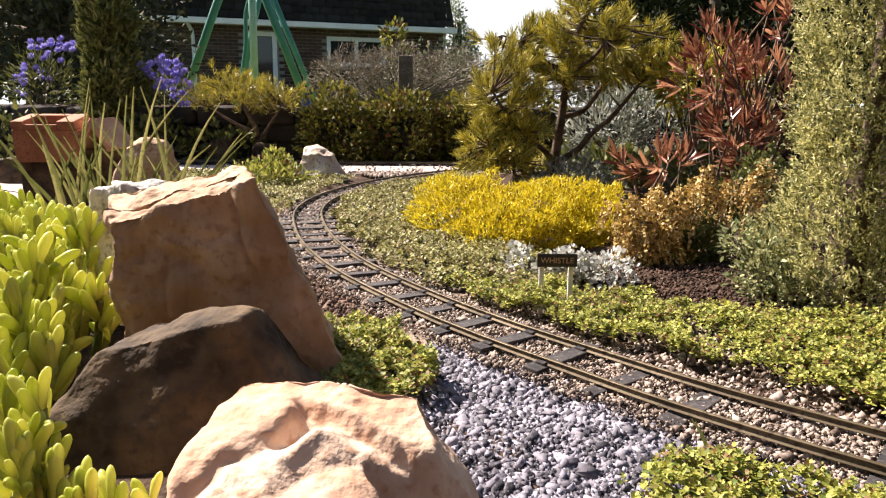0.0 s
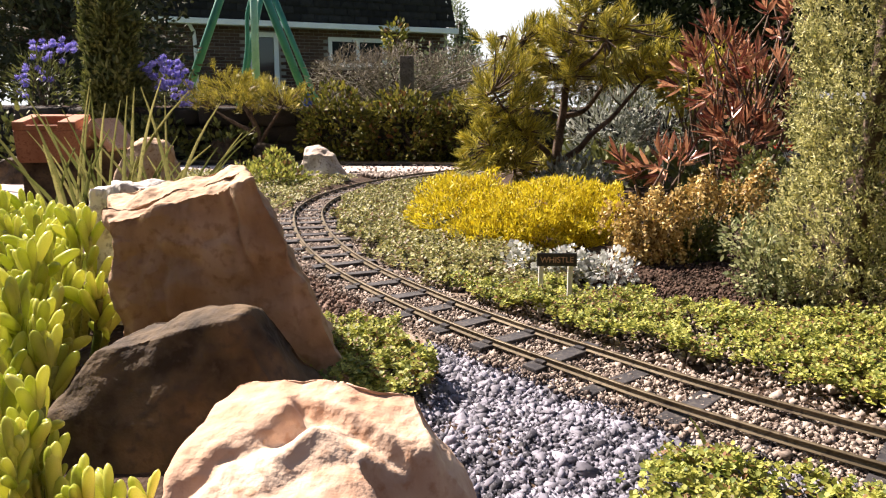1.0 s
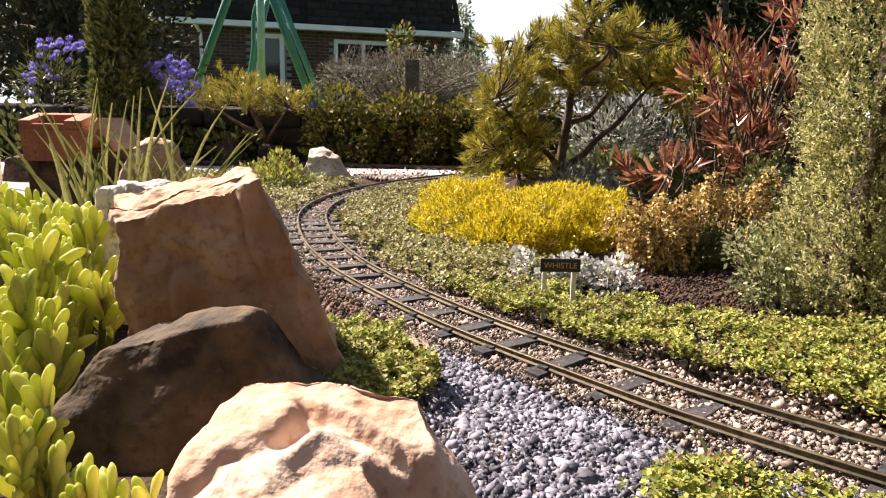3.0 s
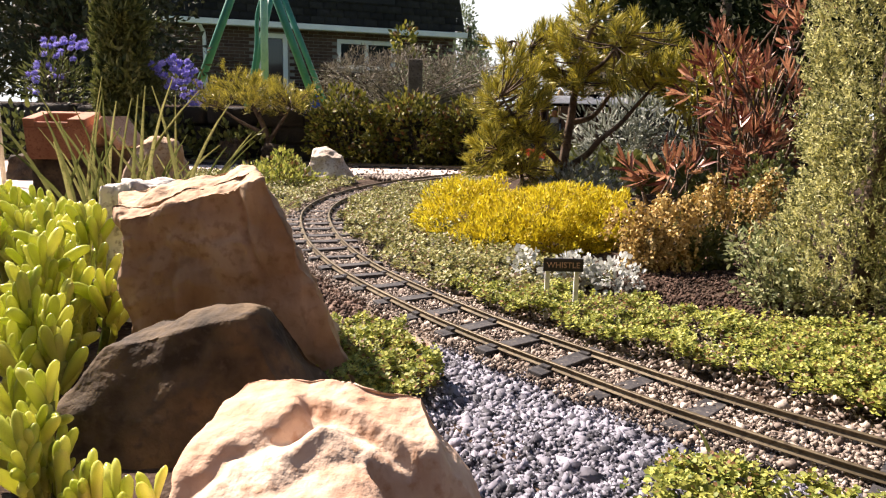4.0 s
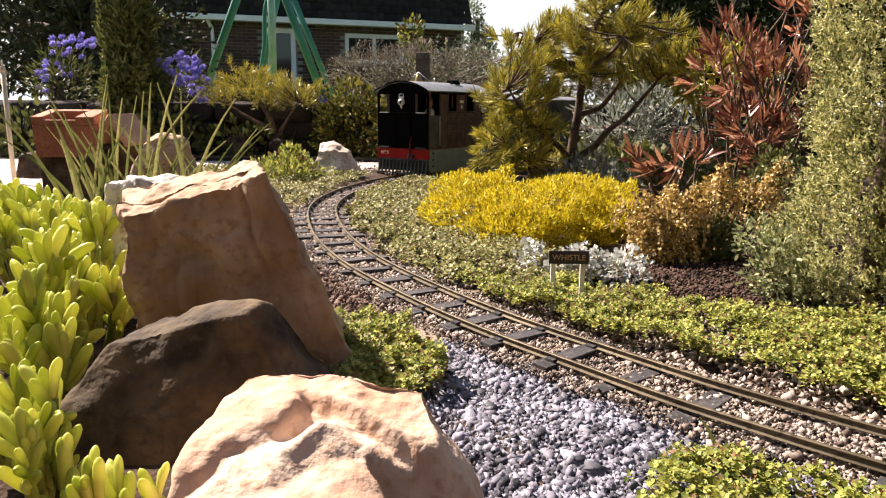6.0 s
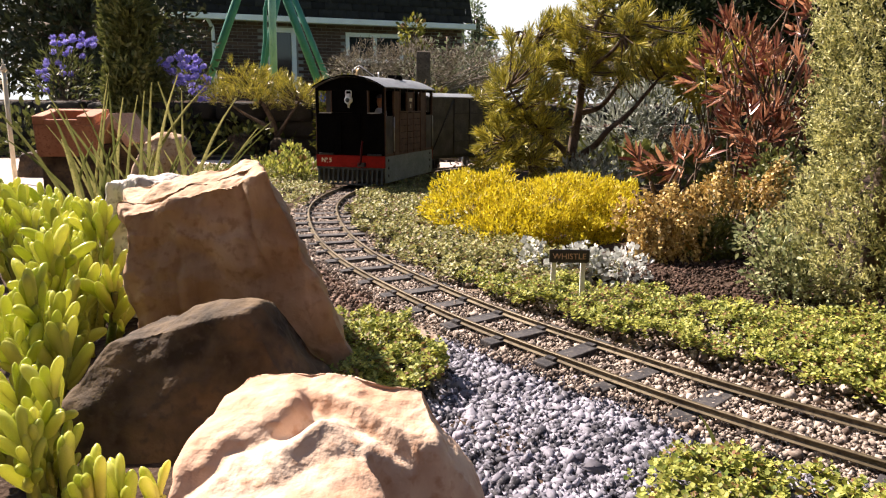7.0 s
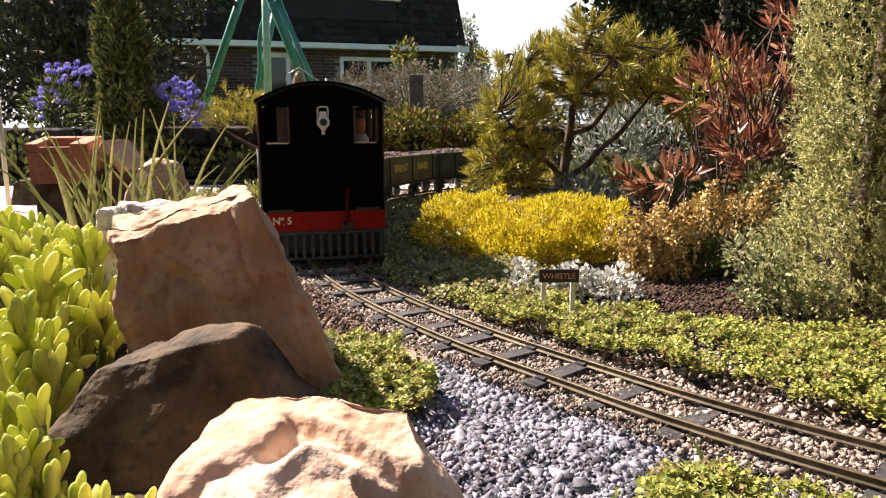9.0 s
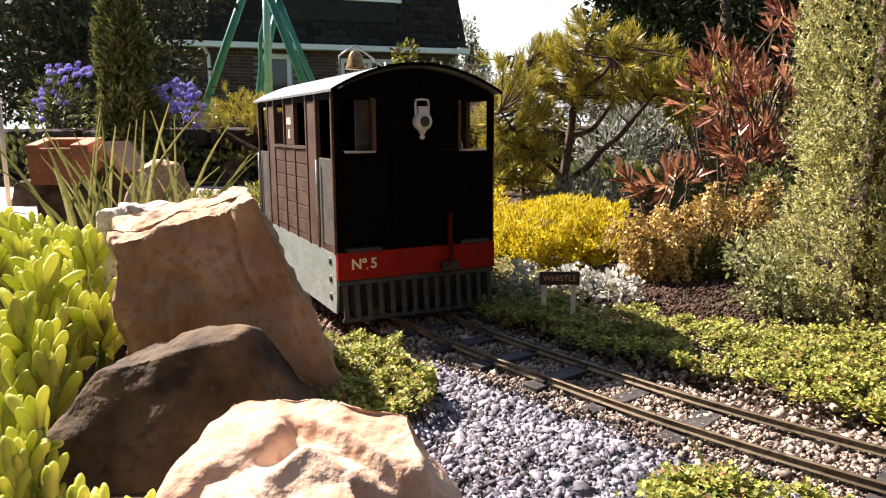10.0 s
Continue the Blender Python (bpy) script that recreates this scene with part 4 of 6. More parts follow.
# bronze-red shrub with whorls of long leaves
def red_shrub(name, base, label, masses, size=0.044, group="", single=290):
    ob = thing(name, label, "shrub", base, group)
    b = np.asarray(base, float)
    leaf = mesh_from("leaf", LANCE[0] * np.array([0.80, 1, 1]), LANCE[1])
    leaf.materials.append(M["red_leaf_piece"])
    tips, ats, dirs = [], [], []
    for c, r, n in masses:
        p, d = blob_points(n, c, r, hollow=0.35, lumps=0.2, seed=c[0])
        d = d / np.linalg.norm(d, axis=1, keepdims=True) * 0.8 + np.array([-0.35, -0.15, 0.85]) + rng.normal(size=d.shape) * 0.3
        R = frames_for(d, rng.uniform(0, 6.28, len(p)))
        for i in range(len(p)):
            k = int(rng.integers(7, 12))
            a = np.arange(k) * 2.4
            tilt = np.linspace(0.85, 0.15, k)
            way = np.stack([np.cos(a) * np.sin(tilt), np.cos(tilt), np.sin(a) * np.sin(tilt)], 1) @ R[i].T
            ats.append(p[i] - b + np.linspace(0, 0.5, k)[:, None] * size * R[i][:, 1])
            dirs.append(way)
            tips.append(p[i] - b)
    ats, dirs = np.concatenate(ats), np.concatenate(dirs)
    order = np.argsort(ats[:, 1])
    ats, dirs = ats[order], dirs[order]
    R = frames_for(dirs, rng.uniform(0, 6.28, len(ats)))
    for i in range(min(single, len(ats))):
        m = Matrix(R[i].tolist()).to_4x4()
        m.translation = Vector(ats[i])
        part("leaf", leaf, "red_leaf_piece", ob, at=m @ Matrix.Scale(float(size * rng.uniform(0.7, 1.15)), 4))
    if len(ats) > single:
        rest = scatter(LANCE, ats[single:], dirs[single:], size * rng.uniform(0.7, 1.15, (len(ats) - single, 1)) * np.array([[0.80, 1, 1]]))
        part("foliage", rest, "red_leaf", ob, kind="stuff")
    part("branchwork", stems((0, 0, 0), tips[::2], 0.004), "bark", ob)
    return ob


red_shrub("red_shrub", (0.52, 1.28, -0.012), "bronze-red shrub with long narrow leaves", [((0.455, 1.26, 0.235), (0.062, 0.07, 0.055), 22), ((0.545, 1.28, 0.19), (0.055, 0.07, 0.07), 26), ((0.590, 1.28, 0.335), (0.045, 0.06, 0.055), 17), ((0.50, 1.24, 0.13), (0.06, 0.05, 0.045), 16), ((0.55, 1.25, 0.10), (0.06, 0.05, 0.045), 16)], 0.036)
red_shrub("red_sprigs", (0.33, 1.12, -0.012), "low sprigs of bronze-red pointed leaves", [((0.325, 1.10, 0.088), (0.055, 0.03, 0.012), 10)], 0.036)


def drooping(n, c, r, mat, seed, fall=0.75):
    """Beaded hanging twigs of a thread-leaf cypress."""
    p, d = blob_points(n, c, r, hollow=0.35, lumps=0.38, seed=seed)
    k = 16
    base = np.repeat(p, k, 0)
    step = np.tile(np.arange(k), len(p))[:, None] * 0.0030
    lean = d / np.linalg.norm(d, axis=1, keepdims=True) * 0.30 + np.array([0, 0, -fall])
    at = base + np.repeat(lean, k, 0) * step + rng.normal(size=base.shape) * 0.0012
    return scatter(ROUND, at, np.repeat(lean, k, 0) + rng.normal(size=base.shape) * 0.7, 0.0044 * rng.uniform(0.7, 1.25, len(at)))


gold = thing("golden_cypress", "golden-tan thread-leaf cypress with drooping beaded twigs", "shrub", (0.30, 0.93, -0.012))
gb = np.array((0.30, 0.93, -0.012))
part("branchwork", stems((0, 0, 0), [np.array(t) - gb for t in ((0.24, 0.90, 0.08), (0.28, 0.92, 0.1), (0.34, 0.94, 0.09), (0.37, 0.95, 0.06), (0.22, 0.88, 0.04))], 0.004), "bark", gold)
for u, w, y, big, n in ((1105, 346, 0.88, 1.0, 34), (1135, 372, 0.87, 1.2, 46), (1165, 336, 0.89, 1.1, 40), (1180, 390, 0.87, 1.2, 46), (1125, 410, 0.86, 1.0, 34), (1160, 425, 0.86, 1.0, 30), (1200, 340, 0.90, 0.9, 30), (1222, 318, 0.91, 0.8, 24),
                        (1244, 296, 0.94, 0.62, 18), (1250, 330, 0.93, 0.62, 18), (1284, 322, 0.95, 0.62, 18), (1310, 336, 0.95, 0.6, 16), (1338, 292, 0.97, 0.6, 16), (1322, 312, 0.97, 0.6, 14), (1205, 372, 0.88, 0.8, 20)):
    c = np.array((0.202 + (u - 1080) * 0.00073, y, 0.108 - (w - 280) * 0.00070))
    c[0] *= y / 0.88
    v, f = drooping(n, c, np.array((0.0175, 0.020, 0.016)) * big, "gold_leaf", u * 0.11)
    part("foliage", (v - gb, f), "gold_leaf", gold)


def sprays(n, c, r, size, seed, k=7, floor=-0.012, spread_=0.6, slim=0.34):
    """Short feathery conifer sprays."""
    p, d = blob_points(n, c, r, hollow=0.6, lumps=0.38, seed=seed, floor=floor)
    d = d / np.linalg.norm(d, axis=1, keepdims=True) * 0.7 + np.array([0, 0, 0.75])
    d = np.repeat(d, k, 0) + rng.normal(size=(len(p) * k, 3)) * spread_
    at = np.repeat(p, k, 0) + rng.normal(size=(len(p) * k, 3)) * size * 0.35
    return scatter(NEEDLE, at, d, size * rng.uniform(0.6, 1.2, (len(at), 1)) * np.array([[slim, 1, 0.6]]))


def conifer(name, base, label, masses, size, mat, trunk_h, trunk_r, k=7):
    ob = thing(name, label, "conifer", base)
    b = np.asarray(base, float)
    part("trunk", tube(np.array([[0, 0, -0.01], [0.004, 0, trunk_h * 0.5], [0, 0.004, trunk_h]]), (trunk_r, trunk_r * 0.2), 7), "bark", ob)
    for c, r, n in masses:
        v, f = sprays(n, c, r, size, c[0] * 5 + c[2] * 13, k)
        part("crown", (v - b, f), mat, ob)
    return ob


def juniper_tree():
    """An upright column of short feathery branchlets, spreading a little at the foot."""
    base = np.array((0.408, 0.70, -0.012))
    ob = thing("juniper", "tall grey-green juniper with dense feathery shoots", "conifer", tuple(base))
    part("trunk", tube(np.array([[0, 0, -0.01], [0.004, 0, 0.25], [0, 0.004, 0.46]]), (0.012, 0.003), 7), "bark", ob)
    for z0, z1, n in ((-0.004, 0.12, 2000), (0.12, 0.26, 1900), (0.26, 0.40, 1500), (0.40, 0.50, 700)):
        a = rng.uniform(0, 2 * np.pi, n)
        z = rng.uniform(z0, z1, n)
        lump = np.array([noise.noise((2.2 * math.cos(t), 2.2 * math.sin(t), h * 26)) + 0.5 * noise.noise((5 * math.cos(t), 5 * math.sin(t), h * 60)) for t, h in zip(a, z)])
        foot = np.clip((0.11 - z) / 0.08, 0, 1)
        r = (0.063 + 0.030 * foot * np.clip(-np.cos(a), 0, 1) - 0.035 * np.clip((z - 0.40) / 0.1, 0, 1)) * (1 + 0.24 * lump) * rng.uniform(0.62, 1.0, n) ** 0.6
        way = np.stack([np.cos(a), np.sin(a), np.zeros(n)], 1)
        p = way * r[:, None] + np.array([0, 0, 1.0]) * z[:, None]
        lean = way * 0.55 + np.array([0, 0, 0.8]) + rng.normal(size=(n, 3)) * 0.32
        lean /= np.linalg.norm(lean, axis=1, keepdims=True)
        k = 15
        u = np.tile(np.linspace(0, 1, k), n)[:, None]
        axis = np.repeat(lean, k, 0)
        size = np.repeat(rng.uniform(0.010, 0.019, n), k)[:, None]
        d = axis * 0.8 + rng.normal(size=(n * k, 3)) * 0.55
        at = np.repeat(p, k, 0) + axis * u * size
        part("crown", scatter(NEEDLE, at, d, 0.0046 * rng.uniform(0.7, 1.2, (n * k, 1)) * np.array([[0.30, 1, 0.6]])), "juniper", ob)


juniper_tree()
# Dark foliage added where the hollow between the conifers is only shaded.
shrub("undergrowth", (0.37, 0.96, -0.012), "dark leafy mass added for the shaded hollow between the conifers", "shrub", [((0.37, 1.03, 0.02), (0.05, 0.03, 0.05), 1300), ((0.45, 1.03, 0.05), (0.05, 0.035, 0.07), 1300), ((0.318, 0.885, 0.0), (0.035, 0.025, 0.034), 1100)], OVAL, 0.009, "yew", 0.002, 12, up=0.3, wild=0.7, hollow=0.3)
shrub("catmint", (0.325, 0.70, -0.012), "sprawling grey-green small-leaved plant at the juniper's foot", "shrub", [((0.318, 0.695, 0.018), (0.030, 0.03, 0.036), 700), ((0.345, 0.675, 0.005), (0.035, 0.03, 0.03), 600), ((0.300, 0.72, 0.045), (0.016, 0.02, 0.02), 220)], OVAL, 0.0065, "sage_leaf", 0.0012, 18, up=0.5, wild=0.6, hollow=0.4, lumps=0.35)
conifer("columnar_conifer", (-1.15, 2.62, -0.012), "dark narrow columnar conifer", [((-1.15, 2.6, 0.20), (0.085, 0.09, 0.20), 2200), ((-1.15, 2.6, 0.42), (0.07, 0.075, 0.17), 1700), ((-1.15, 2.6, 0.57), (0.035, 0.04, 0.08), 500)], 0.026, "yew", 0.6, 0.02)

# grey shrubs behind the pine
shrub("silver_shrub", (0.52, 2.0, -0.012), "silvery grey-leaved shrub behind the pine", "shrub", [((0.45, 1.98, 0.10), (0.12, 0.08, 0.10), 800), ((0.58, 2.0, 0.13), (0.12, 0.09, 0.11), 800)], LANCE, 0.03, "silver_leaf", 0.003, 24, up=0.5, wild=0.6, lumps=0.25)
shrub("silver_mound", (0.30, 1.62, -0.012), "low silver-grey mound of soft small leaves", "shrub", [((0.30, 1.62, 0.01), (0.09, 0.06, 0.05), 900)], OVAL, 0.014, "silver_leaf", 0.001, 8, up=0.5)
shrub("yellow_green_shrub", (0.62, 1.75, -0.012), "yellow-green arching shrub beneath the dark trees", "shrub", [((0.60, 1.72, 0.24), (0.12, 0.08, 0.06), 900)], LANCE, 0.034, "pine_needle", 0.003, 14, up=0.2, wild=0.6)
# hedge behind the path
shrub("hedge_shrub", (-0.10, 2.52, -0.012), "yellow-green broad-leaved shrub in full leaf", "shrub", [((-0.35, 2.50, 0.09), (0.13, 0.08, 0.14), 2300), ((-0.13, 2.52, 0.09), (0.15, 0.08, 0.13), 2400), ((0.08, 2.53, 0.08), (0.14, 0.08, 0.13), 2200), ((0.30, 2.58, 0.08), (0.16, 0.08, 0.15), 1800)], OVAL, 0.021, "hedge_leaf", 0.004, 30, up=0.3, wild=0.6, hollow=0.55, lumps=0.2)
shrub("twiggy_shrub", (-0.25, 3.85, 0.17), "grey-brown half-bare twiggy shrub", "shrub", [((-0.48, 3.85, 0.33), (0.20, 0.18, 0.13), 2600), ((-0.25, 3.9, 0.36), (0.22, 0.18, 0.12), 2600), ((0.07, 3.9, 0.33), (0.2, 0.18, 0.14), 2600), ((0.46, 3.95, 0.31), (0.24, 0.18, 0.14), 2600), ((0.88, 4.0, 0.33), (0.26, 0.18, 0.16), 2400)], LANCE, 0.03, "twig", 0.005, 110, up=0.3, wild=0.8, slim=0.6, lumps=0.2, stem_mat="twig")
shrub("sapling", (-0.28, 4.4, 0.17), "thin leafy green sapling", "shrub", [((-0.28, 4.4, 0.58), (0.08, 0.08, 0.08), 160), ((-0.24, 4.4, 0.48), (0.08, 0.08, 0.05), 90)], OVAL, 0.035, "hedge_leaf", 0.006, 6, up=0.4)
# leafy clumps by the path and border plants on the bank
shrub("green_clump", (-0.42, 1.72, -0.012), "bushy fresh green clump beside the white-topped boulder", "shrub", [((-0.41, 1.72, 0.010), (0.09, 0.08, 0.038), 1300), ((-0.40, 1.76, 0.040), (0.035, 0.04, 0.035), 320)], OVAL, 0.012, "cover", 0.0015, 10, up=0.6, wild=0.5)
for x, y, w, hgt, n in ((-1.0, 2.52, 0.16, 0.10, 700), (-0.72, 2.55, 0.14, 0.08, 500), (-1.45, 2.45, 0.2, 0.12, 700), (0.75, 2.7, 0.3, 0.22, 1600), (1.2, 2.7, 0.3, 0.3, 1500), (0.42, 1.78, 0.10, 0.04, 500), (0.60, 1.58, 0.12, 0.06, 600), (0.42, 2.06, 0.10, 0.05, 400), (0.80, 1.9, 0.2, 0.16, 900)):
    shrub("border_plant", (x, y, -0.012), "dark green low border plant against the bank", "shrub", [((x, y, 0.03), (w, 0.09, hgt), n)], OVAL, 0.028, "yew", 0.002, 8, up=0.4, wild=0.6)


# asters
def asters(name, base, masses, flowers):
    ob = shrub(name, base, "clump of violet-blue asters in flower", "flowers", masses, LANCE, 0.03, "yew", 0.003, 16, up=0.5, wild=0.5)
    b = np.asarray(base, float)
    for c, r, n in flowers:
        p, d = blob_points(n, c, r, hollow=0.4, lumps=0.1)
        for q in p:
            a = np.linspace(0, 2 * np.pi, 16, endpoint=False)
            dirs = np.stack([np.cos(a), np.full(16, -0.45) + 0.3 * np.sin(a), np.sin(a) * 0.8 + 0.35], 1)
            v, f = scatter(LANCE, np.repeat((q - b)[None], 16, 0), dirs, np.full((16, 1), 0.017) * np.array([[1.6, 1, 1]]))
            v2, f2 = scatter(ICO, (q - b)[None], np.array([[0, 0, 1.0]]), np.array([0.006]))
            part("flower", joined((v, f), (v2, f2)), "aster", ob)


asters("aster_clump", (-1.50, 2.75, -0.012), [((-1.48, 2.75, 0.22), (0.12, 0.1, 0.16), 700)], [((-1.44, 2.74, 0.37), (0.10, 0.06, 0.04), 20), ((-1.50, 2.74, 0.28), (0.08, 0.05, 0.035), 11), ((-1.37, 2.74, 0.40), (0.03, 0.03, 0.02), 3), ((-1.56, 2.74, 0.21), (0.03, 0.03, 0.02), 3)])
asters("aster_clump", (-1.0, 2.66, -0.012), [((-0.98, 2.66, 0.16), (0.10, 0.1, 0.16), 700)], [((-0.99, 2.64, 0.305), (0.08, 0.06, 0.04), 34), ((-0.94, 2.62, 0.24), (0.07, 0.05, 0.045), 30), ((-0.90, 2.62, 0.19), (0.03, 0.03, 0.02), 6)])


# long leaf blades
def blade_clump(name, base, n, length, lean, label, width=0.0058):
    b = np.asarray(base, float)
    ob = thing(name, label, "plant", base)
    g = np.random.default_rng(int(abs(b[0]) * 1000))
    for _ in range(n):
        L = length * g.uniform(0.55, 1.15)
        a = g.uniform(0, 6.28)
        out = np.array([math.cos(a), math.sin(a) * 0.6, 0]) * g.uniform(0.05, 0.5) + np.array([lean, 0, 0])
        p0 = g.normal(size=3) * np.array([0.03, 0.03, 0])
        ts = np.linspace(0, 1, 8)
        pts = p0 + np.stack([out[0] * ts * L + out[0] * ts ** 3 * L * 0.55, out[1] * ts * L, ts * L * (1 - 0.12 * ts * np.linalg.norm(out))], 1)
        side = np.cross(pts[-1] - pts[0], [0.3, -1, 0.2])
        side /= np.linalg.norm(side)
        w = width * np.sin(np.pi * (0.12 + 0.88 * (1 - ts)) * 0.62)[:, None] * g.uniform(0.6, 1.1)
        v = np.concatenate([pts - side * w / 2, pts + np.array([0, 0.0012, 0]), pts + side * w / 2])
        f = []
        for i in range(7):
            for o in (0, 8):
                f += [[o + i, o + 8 + i, o + 9 + i], [o + i, o + 9 + i, o + 1 + i]]
        part("leaf_blade", (v, np.array(f)), "blade", ob)
    return ob


blade_clump("strap_leaf_clump", (-0.45, 0.92, -0.012), 20, 0.22, -0.1, "clump of tall narrow strap leaves, green and straw")
blade_clump("strap_leaf_clump", (-0.40, 0.98, -0.012), 20, 0.20, 0.10, "clump of tall narrow strap leaves, green and straw")
blade_clump("strap_leaf_clump", (-0.36, 1.02, -0.012), 12, 0.155, 0.12, "clump of arching straw-coloured strap leaves")
blade_clump("strap_leaf_clump", (-0.345, 1.06, -0.012), 9, 0.135, 0.10, "clump of arching straw-coloured strap leaves")
blade_clump("dry_stalk", (0.065, 0.325, -0.012), 1, 0.042, -0.1, "single dry straw stalk in the gravel", 0.0036)


# succulent
def finger_mesh(seed, curve):
    g = random.Random(seed)
    bm = bmesh.new()
    prof = [(0.0, 0.10), (0.10, 0.125), (0.3, 0.15), (0.55, 0.175), (0.78, 0.175), (0.90, 0.14), (0.97, 0.075), (1.0, 0.01)]
    rings = []
    for h, r in prof:
        rings.append([bm.verts.new((r * math.cos(a * math.pi / 5) + curve * h * h, r * 0.8 * math.sin(a * math.pi / 5), h)) for a in range(10)])
    for a, b in zip(rings[:-1], rings[1:]):
        for k in range(10):
            bm.faces.new((a[k], a[(k + 1) % 10], b[(k + 1) % 10], b[k]))
    bm.faces.new(rings[0][::-1])
    bm.faces.new(rings[-1])
    for f in bm.faces:
        f.smooth = True
    for v in bm.verts:
        v.co.x, v.co.y = v.co.x * 0.76, v.co.y * 0.76
    me = bpy.data.meshes.new("leaf")
    bm.to_mesh(me)
    bm.free()
    me.materials.append(M["succulent"])
    return me


fingers = [finger_mesh(k, c) for k, c in enumerate((0.0, 0.12, 0.22, -0.1))]


def succulent(base, height, spread_, n, size):
    ob = thing("succulent_plant", "yellow-green succulent with fat finger-like leaves", "succulent", base, "succulents among the rocks")
    g = random.Random(int(base[0] * 1e4 + base[1] * 77))
    core = []
    for s in range(max(3, n // 9)):
        top = np.array([g.uniform(-1, 1) * spread_, g.uniform(-1, 1) * spread_, height * g.uniform(0.45, 1)])
        core.append(tube(np.array([[top[0] * 0.4, top[1] * 0.4, -0.005], [top[0] * 0.8, top[1] * 0.8, top[2] * 0.5], top]), (size * 0.12, size * 0.09), 6))
        for j in range(9):
            a, tilt = g.uniform(0, 360), g.uniform(5, 70) * (0.4 + 0.6 * (j / 9))
            q = top * np.array([0.9, 0.9, 1]) + np.array([0, 0, -size * 0.9 * (j / 9)])
            m = pose(*q, 0, 0, a) @ pose(0, 0, 0, 0, tilt, 0) @ Matrix.Scale(size * g.uniform(0.7, 1.2), 4)
            part("leaf", g.choice(fingers), "succulent", ob, at=m)
    part("stem", joined(*core), "cover", ob)
    return ob


for b, h, s, n, z in (((-0.262, 0.50, -0.012), 0.090, 0.028, 54, 0.031), ((-0.300, 0.56, -0.012), 0.092, 0.034, 63, 0.031), ((-0.345, 0.63, -0.012), 0.092, 0.042, 63, 0.031), ((-0.268, 0.445, -0.012), 0.068, 0.026, 54, 0.031),
                      ((-0.250, 0.40, -0.012), 0.052, 0.024, 45, 0.029), ((-0.205, 0.335, -0.012), 0.038, 0.02, 28, 0.025), ((-0.172, 0.288, -0.012), 0.044, 0.018, 36, 0.024), ((-0.132, 0.268, -0.012), 0.036, 0.014, 27, 0.022), ((-0.190, 0.300, -0.012), 0.05, 0.016, 27, 0.024),
                      ((-0.30, 0.68, -0.012), 0.09, 0.03, 26, 0.028), ((-0.405, 0.66, -0.012), 0.088, 0.04, 54, 0.030), ((-0.47, 0.74, -0.012), 0.085, 0.045, 54, 0.030), ((-0.52, 0.84, -0.012), 0.08, 0.05, 45, 0.030), ((-0.42, 0.75, -0.012), 0.078, 0.05, 54, 0.030), ((-0.335, 0.53, -0.012), 0.05, 0.03, 28, 0.030), ((-0.225, 0.60, -0.012), 0.05, 0.025, 18, 0.026)):
    succulent(b, h, s, int(n * 1.35), z * 0.88)


# ---- terracotta pieces, post, pole, sign ----
def trough(w, d, h, wall):
    """An open-topped clay block: outer box and sunk inner well, one mesh."""
    bm = bmesh.new()
    for x0, x1, y0, y1, z0, z1 in ((-w, w, -d, d, 0, h - 0.016), (-w, -w + wall, -d, d, h - 0.0158, h), (w - wall * 1.5, w, -d, d, h - 0.0158, h), (-w + wall, w - wall * 1.5, d - wall, d, h - 0.0158, h), (-w + wall, w - wall * 1.5, -d, -d + 0.006, h - 0.0158, h - 0.006)):
        b = box(x0, x1, y0, y1, z0, z1, 0.0022)
        me = as_mesh("piece", b)
        bm.from_mesh(me)
        bpy.data.meshes.remove(me)
    return bm


pot = thing("terracotta_block", "orange terracotta block with a sunk top on a dark brick", "garden ornament", (-0.716, 1.36, -0.012))
part("block", trough(0.053, 0.045, 0.074, 0.020), "terracotta", pot, at=pose(0, 0, 0.092, 8, 0, 8))
# Shade below the block is put into this brick's dark colour.
part("shade_brick", box(-0.048, 0.052, -0.040, 0.045, 0.0, 0.090, 0.004), "rock_dark", pot, "lower brick with shade in its dark colour")
gable = thing("ridge_tile", "terracotta ridge tile standing like a little gable roof", "garden ornament", (-0.628, 1.37, -0.012))
part("tile", plate([(-0.040, 0.0), (-0.028, -0.006), (0.0, 0.036), (0.028, -0.006), (0.040, 0.0), (0.0, 0.056)], 0.085, 0.002), "terracotta_pale", gable, at=pose(0.0, 0, 0.110, 0, 0, -8))
# Dark brick added where shadow lies under the tile.
part("shade_brick", box(-0.036, 0.036, -0.03, 0.036, 0, 0.108, 0.004), "rock_dark", gable)
solid("wooden_post", as_mesh("wooden_post", box(-0.033, 0.033, -0.033, 0.033, -0.1, 0.246, 0.004)), "old_wood", "weathered dark wooden post", "post", at=pose(-0.174, 3.6, 0.172))
pole = thing("slender_post", "slim cream post with a finial and a short arm", "post", (-0.988, 1.6, -0.012))
part("shaft", tube(np.array([[0, 0, -0.03], [0, 0, 0.245]]), 0.005, 8), "cream_paint", pole)
part("finial", lathe([(0.003, 0.245), (0.007, 0.250), (0.006, 0.256), (0.002, 0.262), (0.0015, 0.274)], 10), "cream_paint", pole)
part("arm", box(-0.08, 0.006, -0.003, 0.003, 0.222, 0.229, 0.001), "cream_paint", pole)

sign = thing("whistle_sign", "small black lineside board on white legs", "sign", (0.104, 0.64, -0.012))
part("board", box(-0.0180, 0.0180, -0.0012, 0.0012, 0.0455, 0.0575, 0.0005), "sign_black", sign)
for x in (-0.0135, 0.0130):
    part("leg", box(x - 0.0022, x + 0.0022, 0.0014, 0.0044, -0.006, 0.054, 0.0004), "white_paint", sign, "white leg")
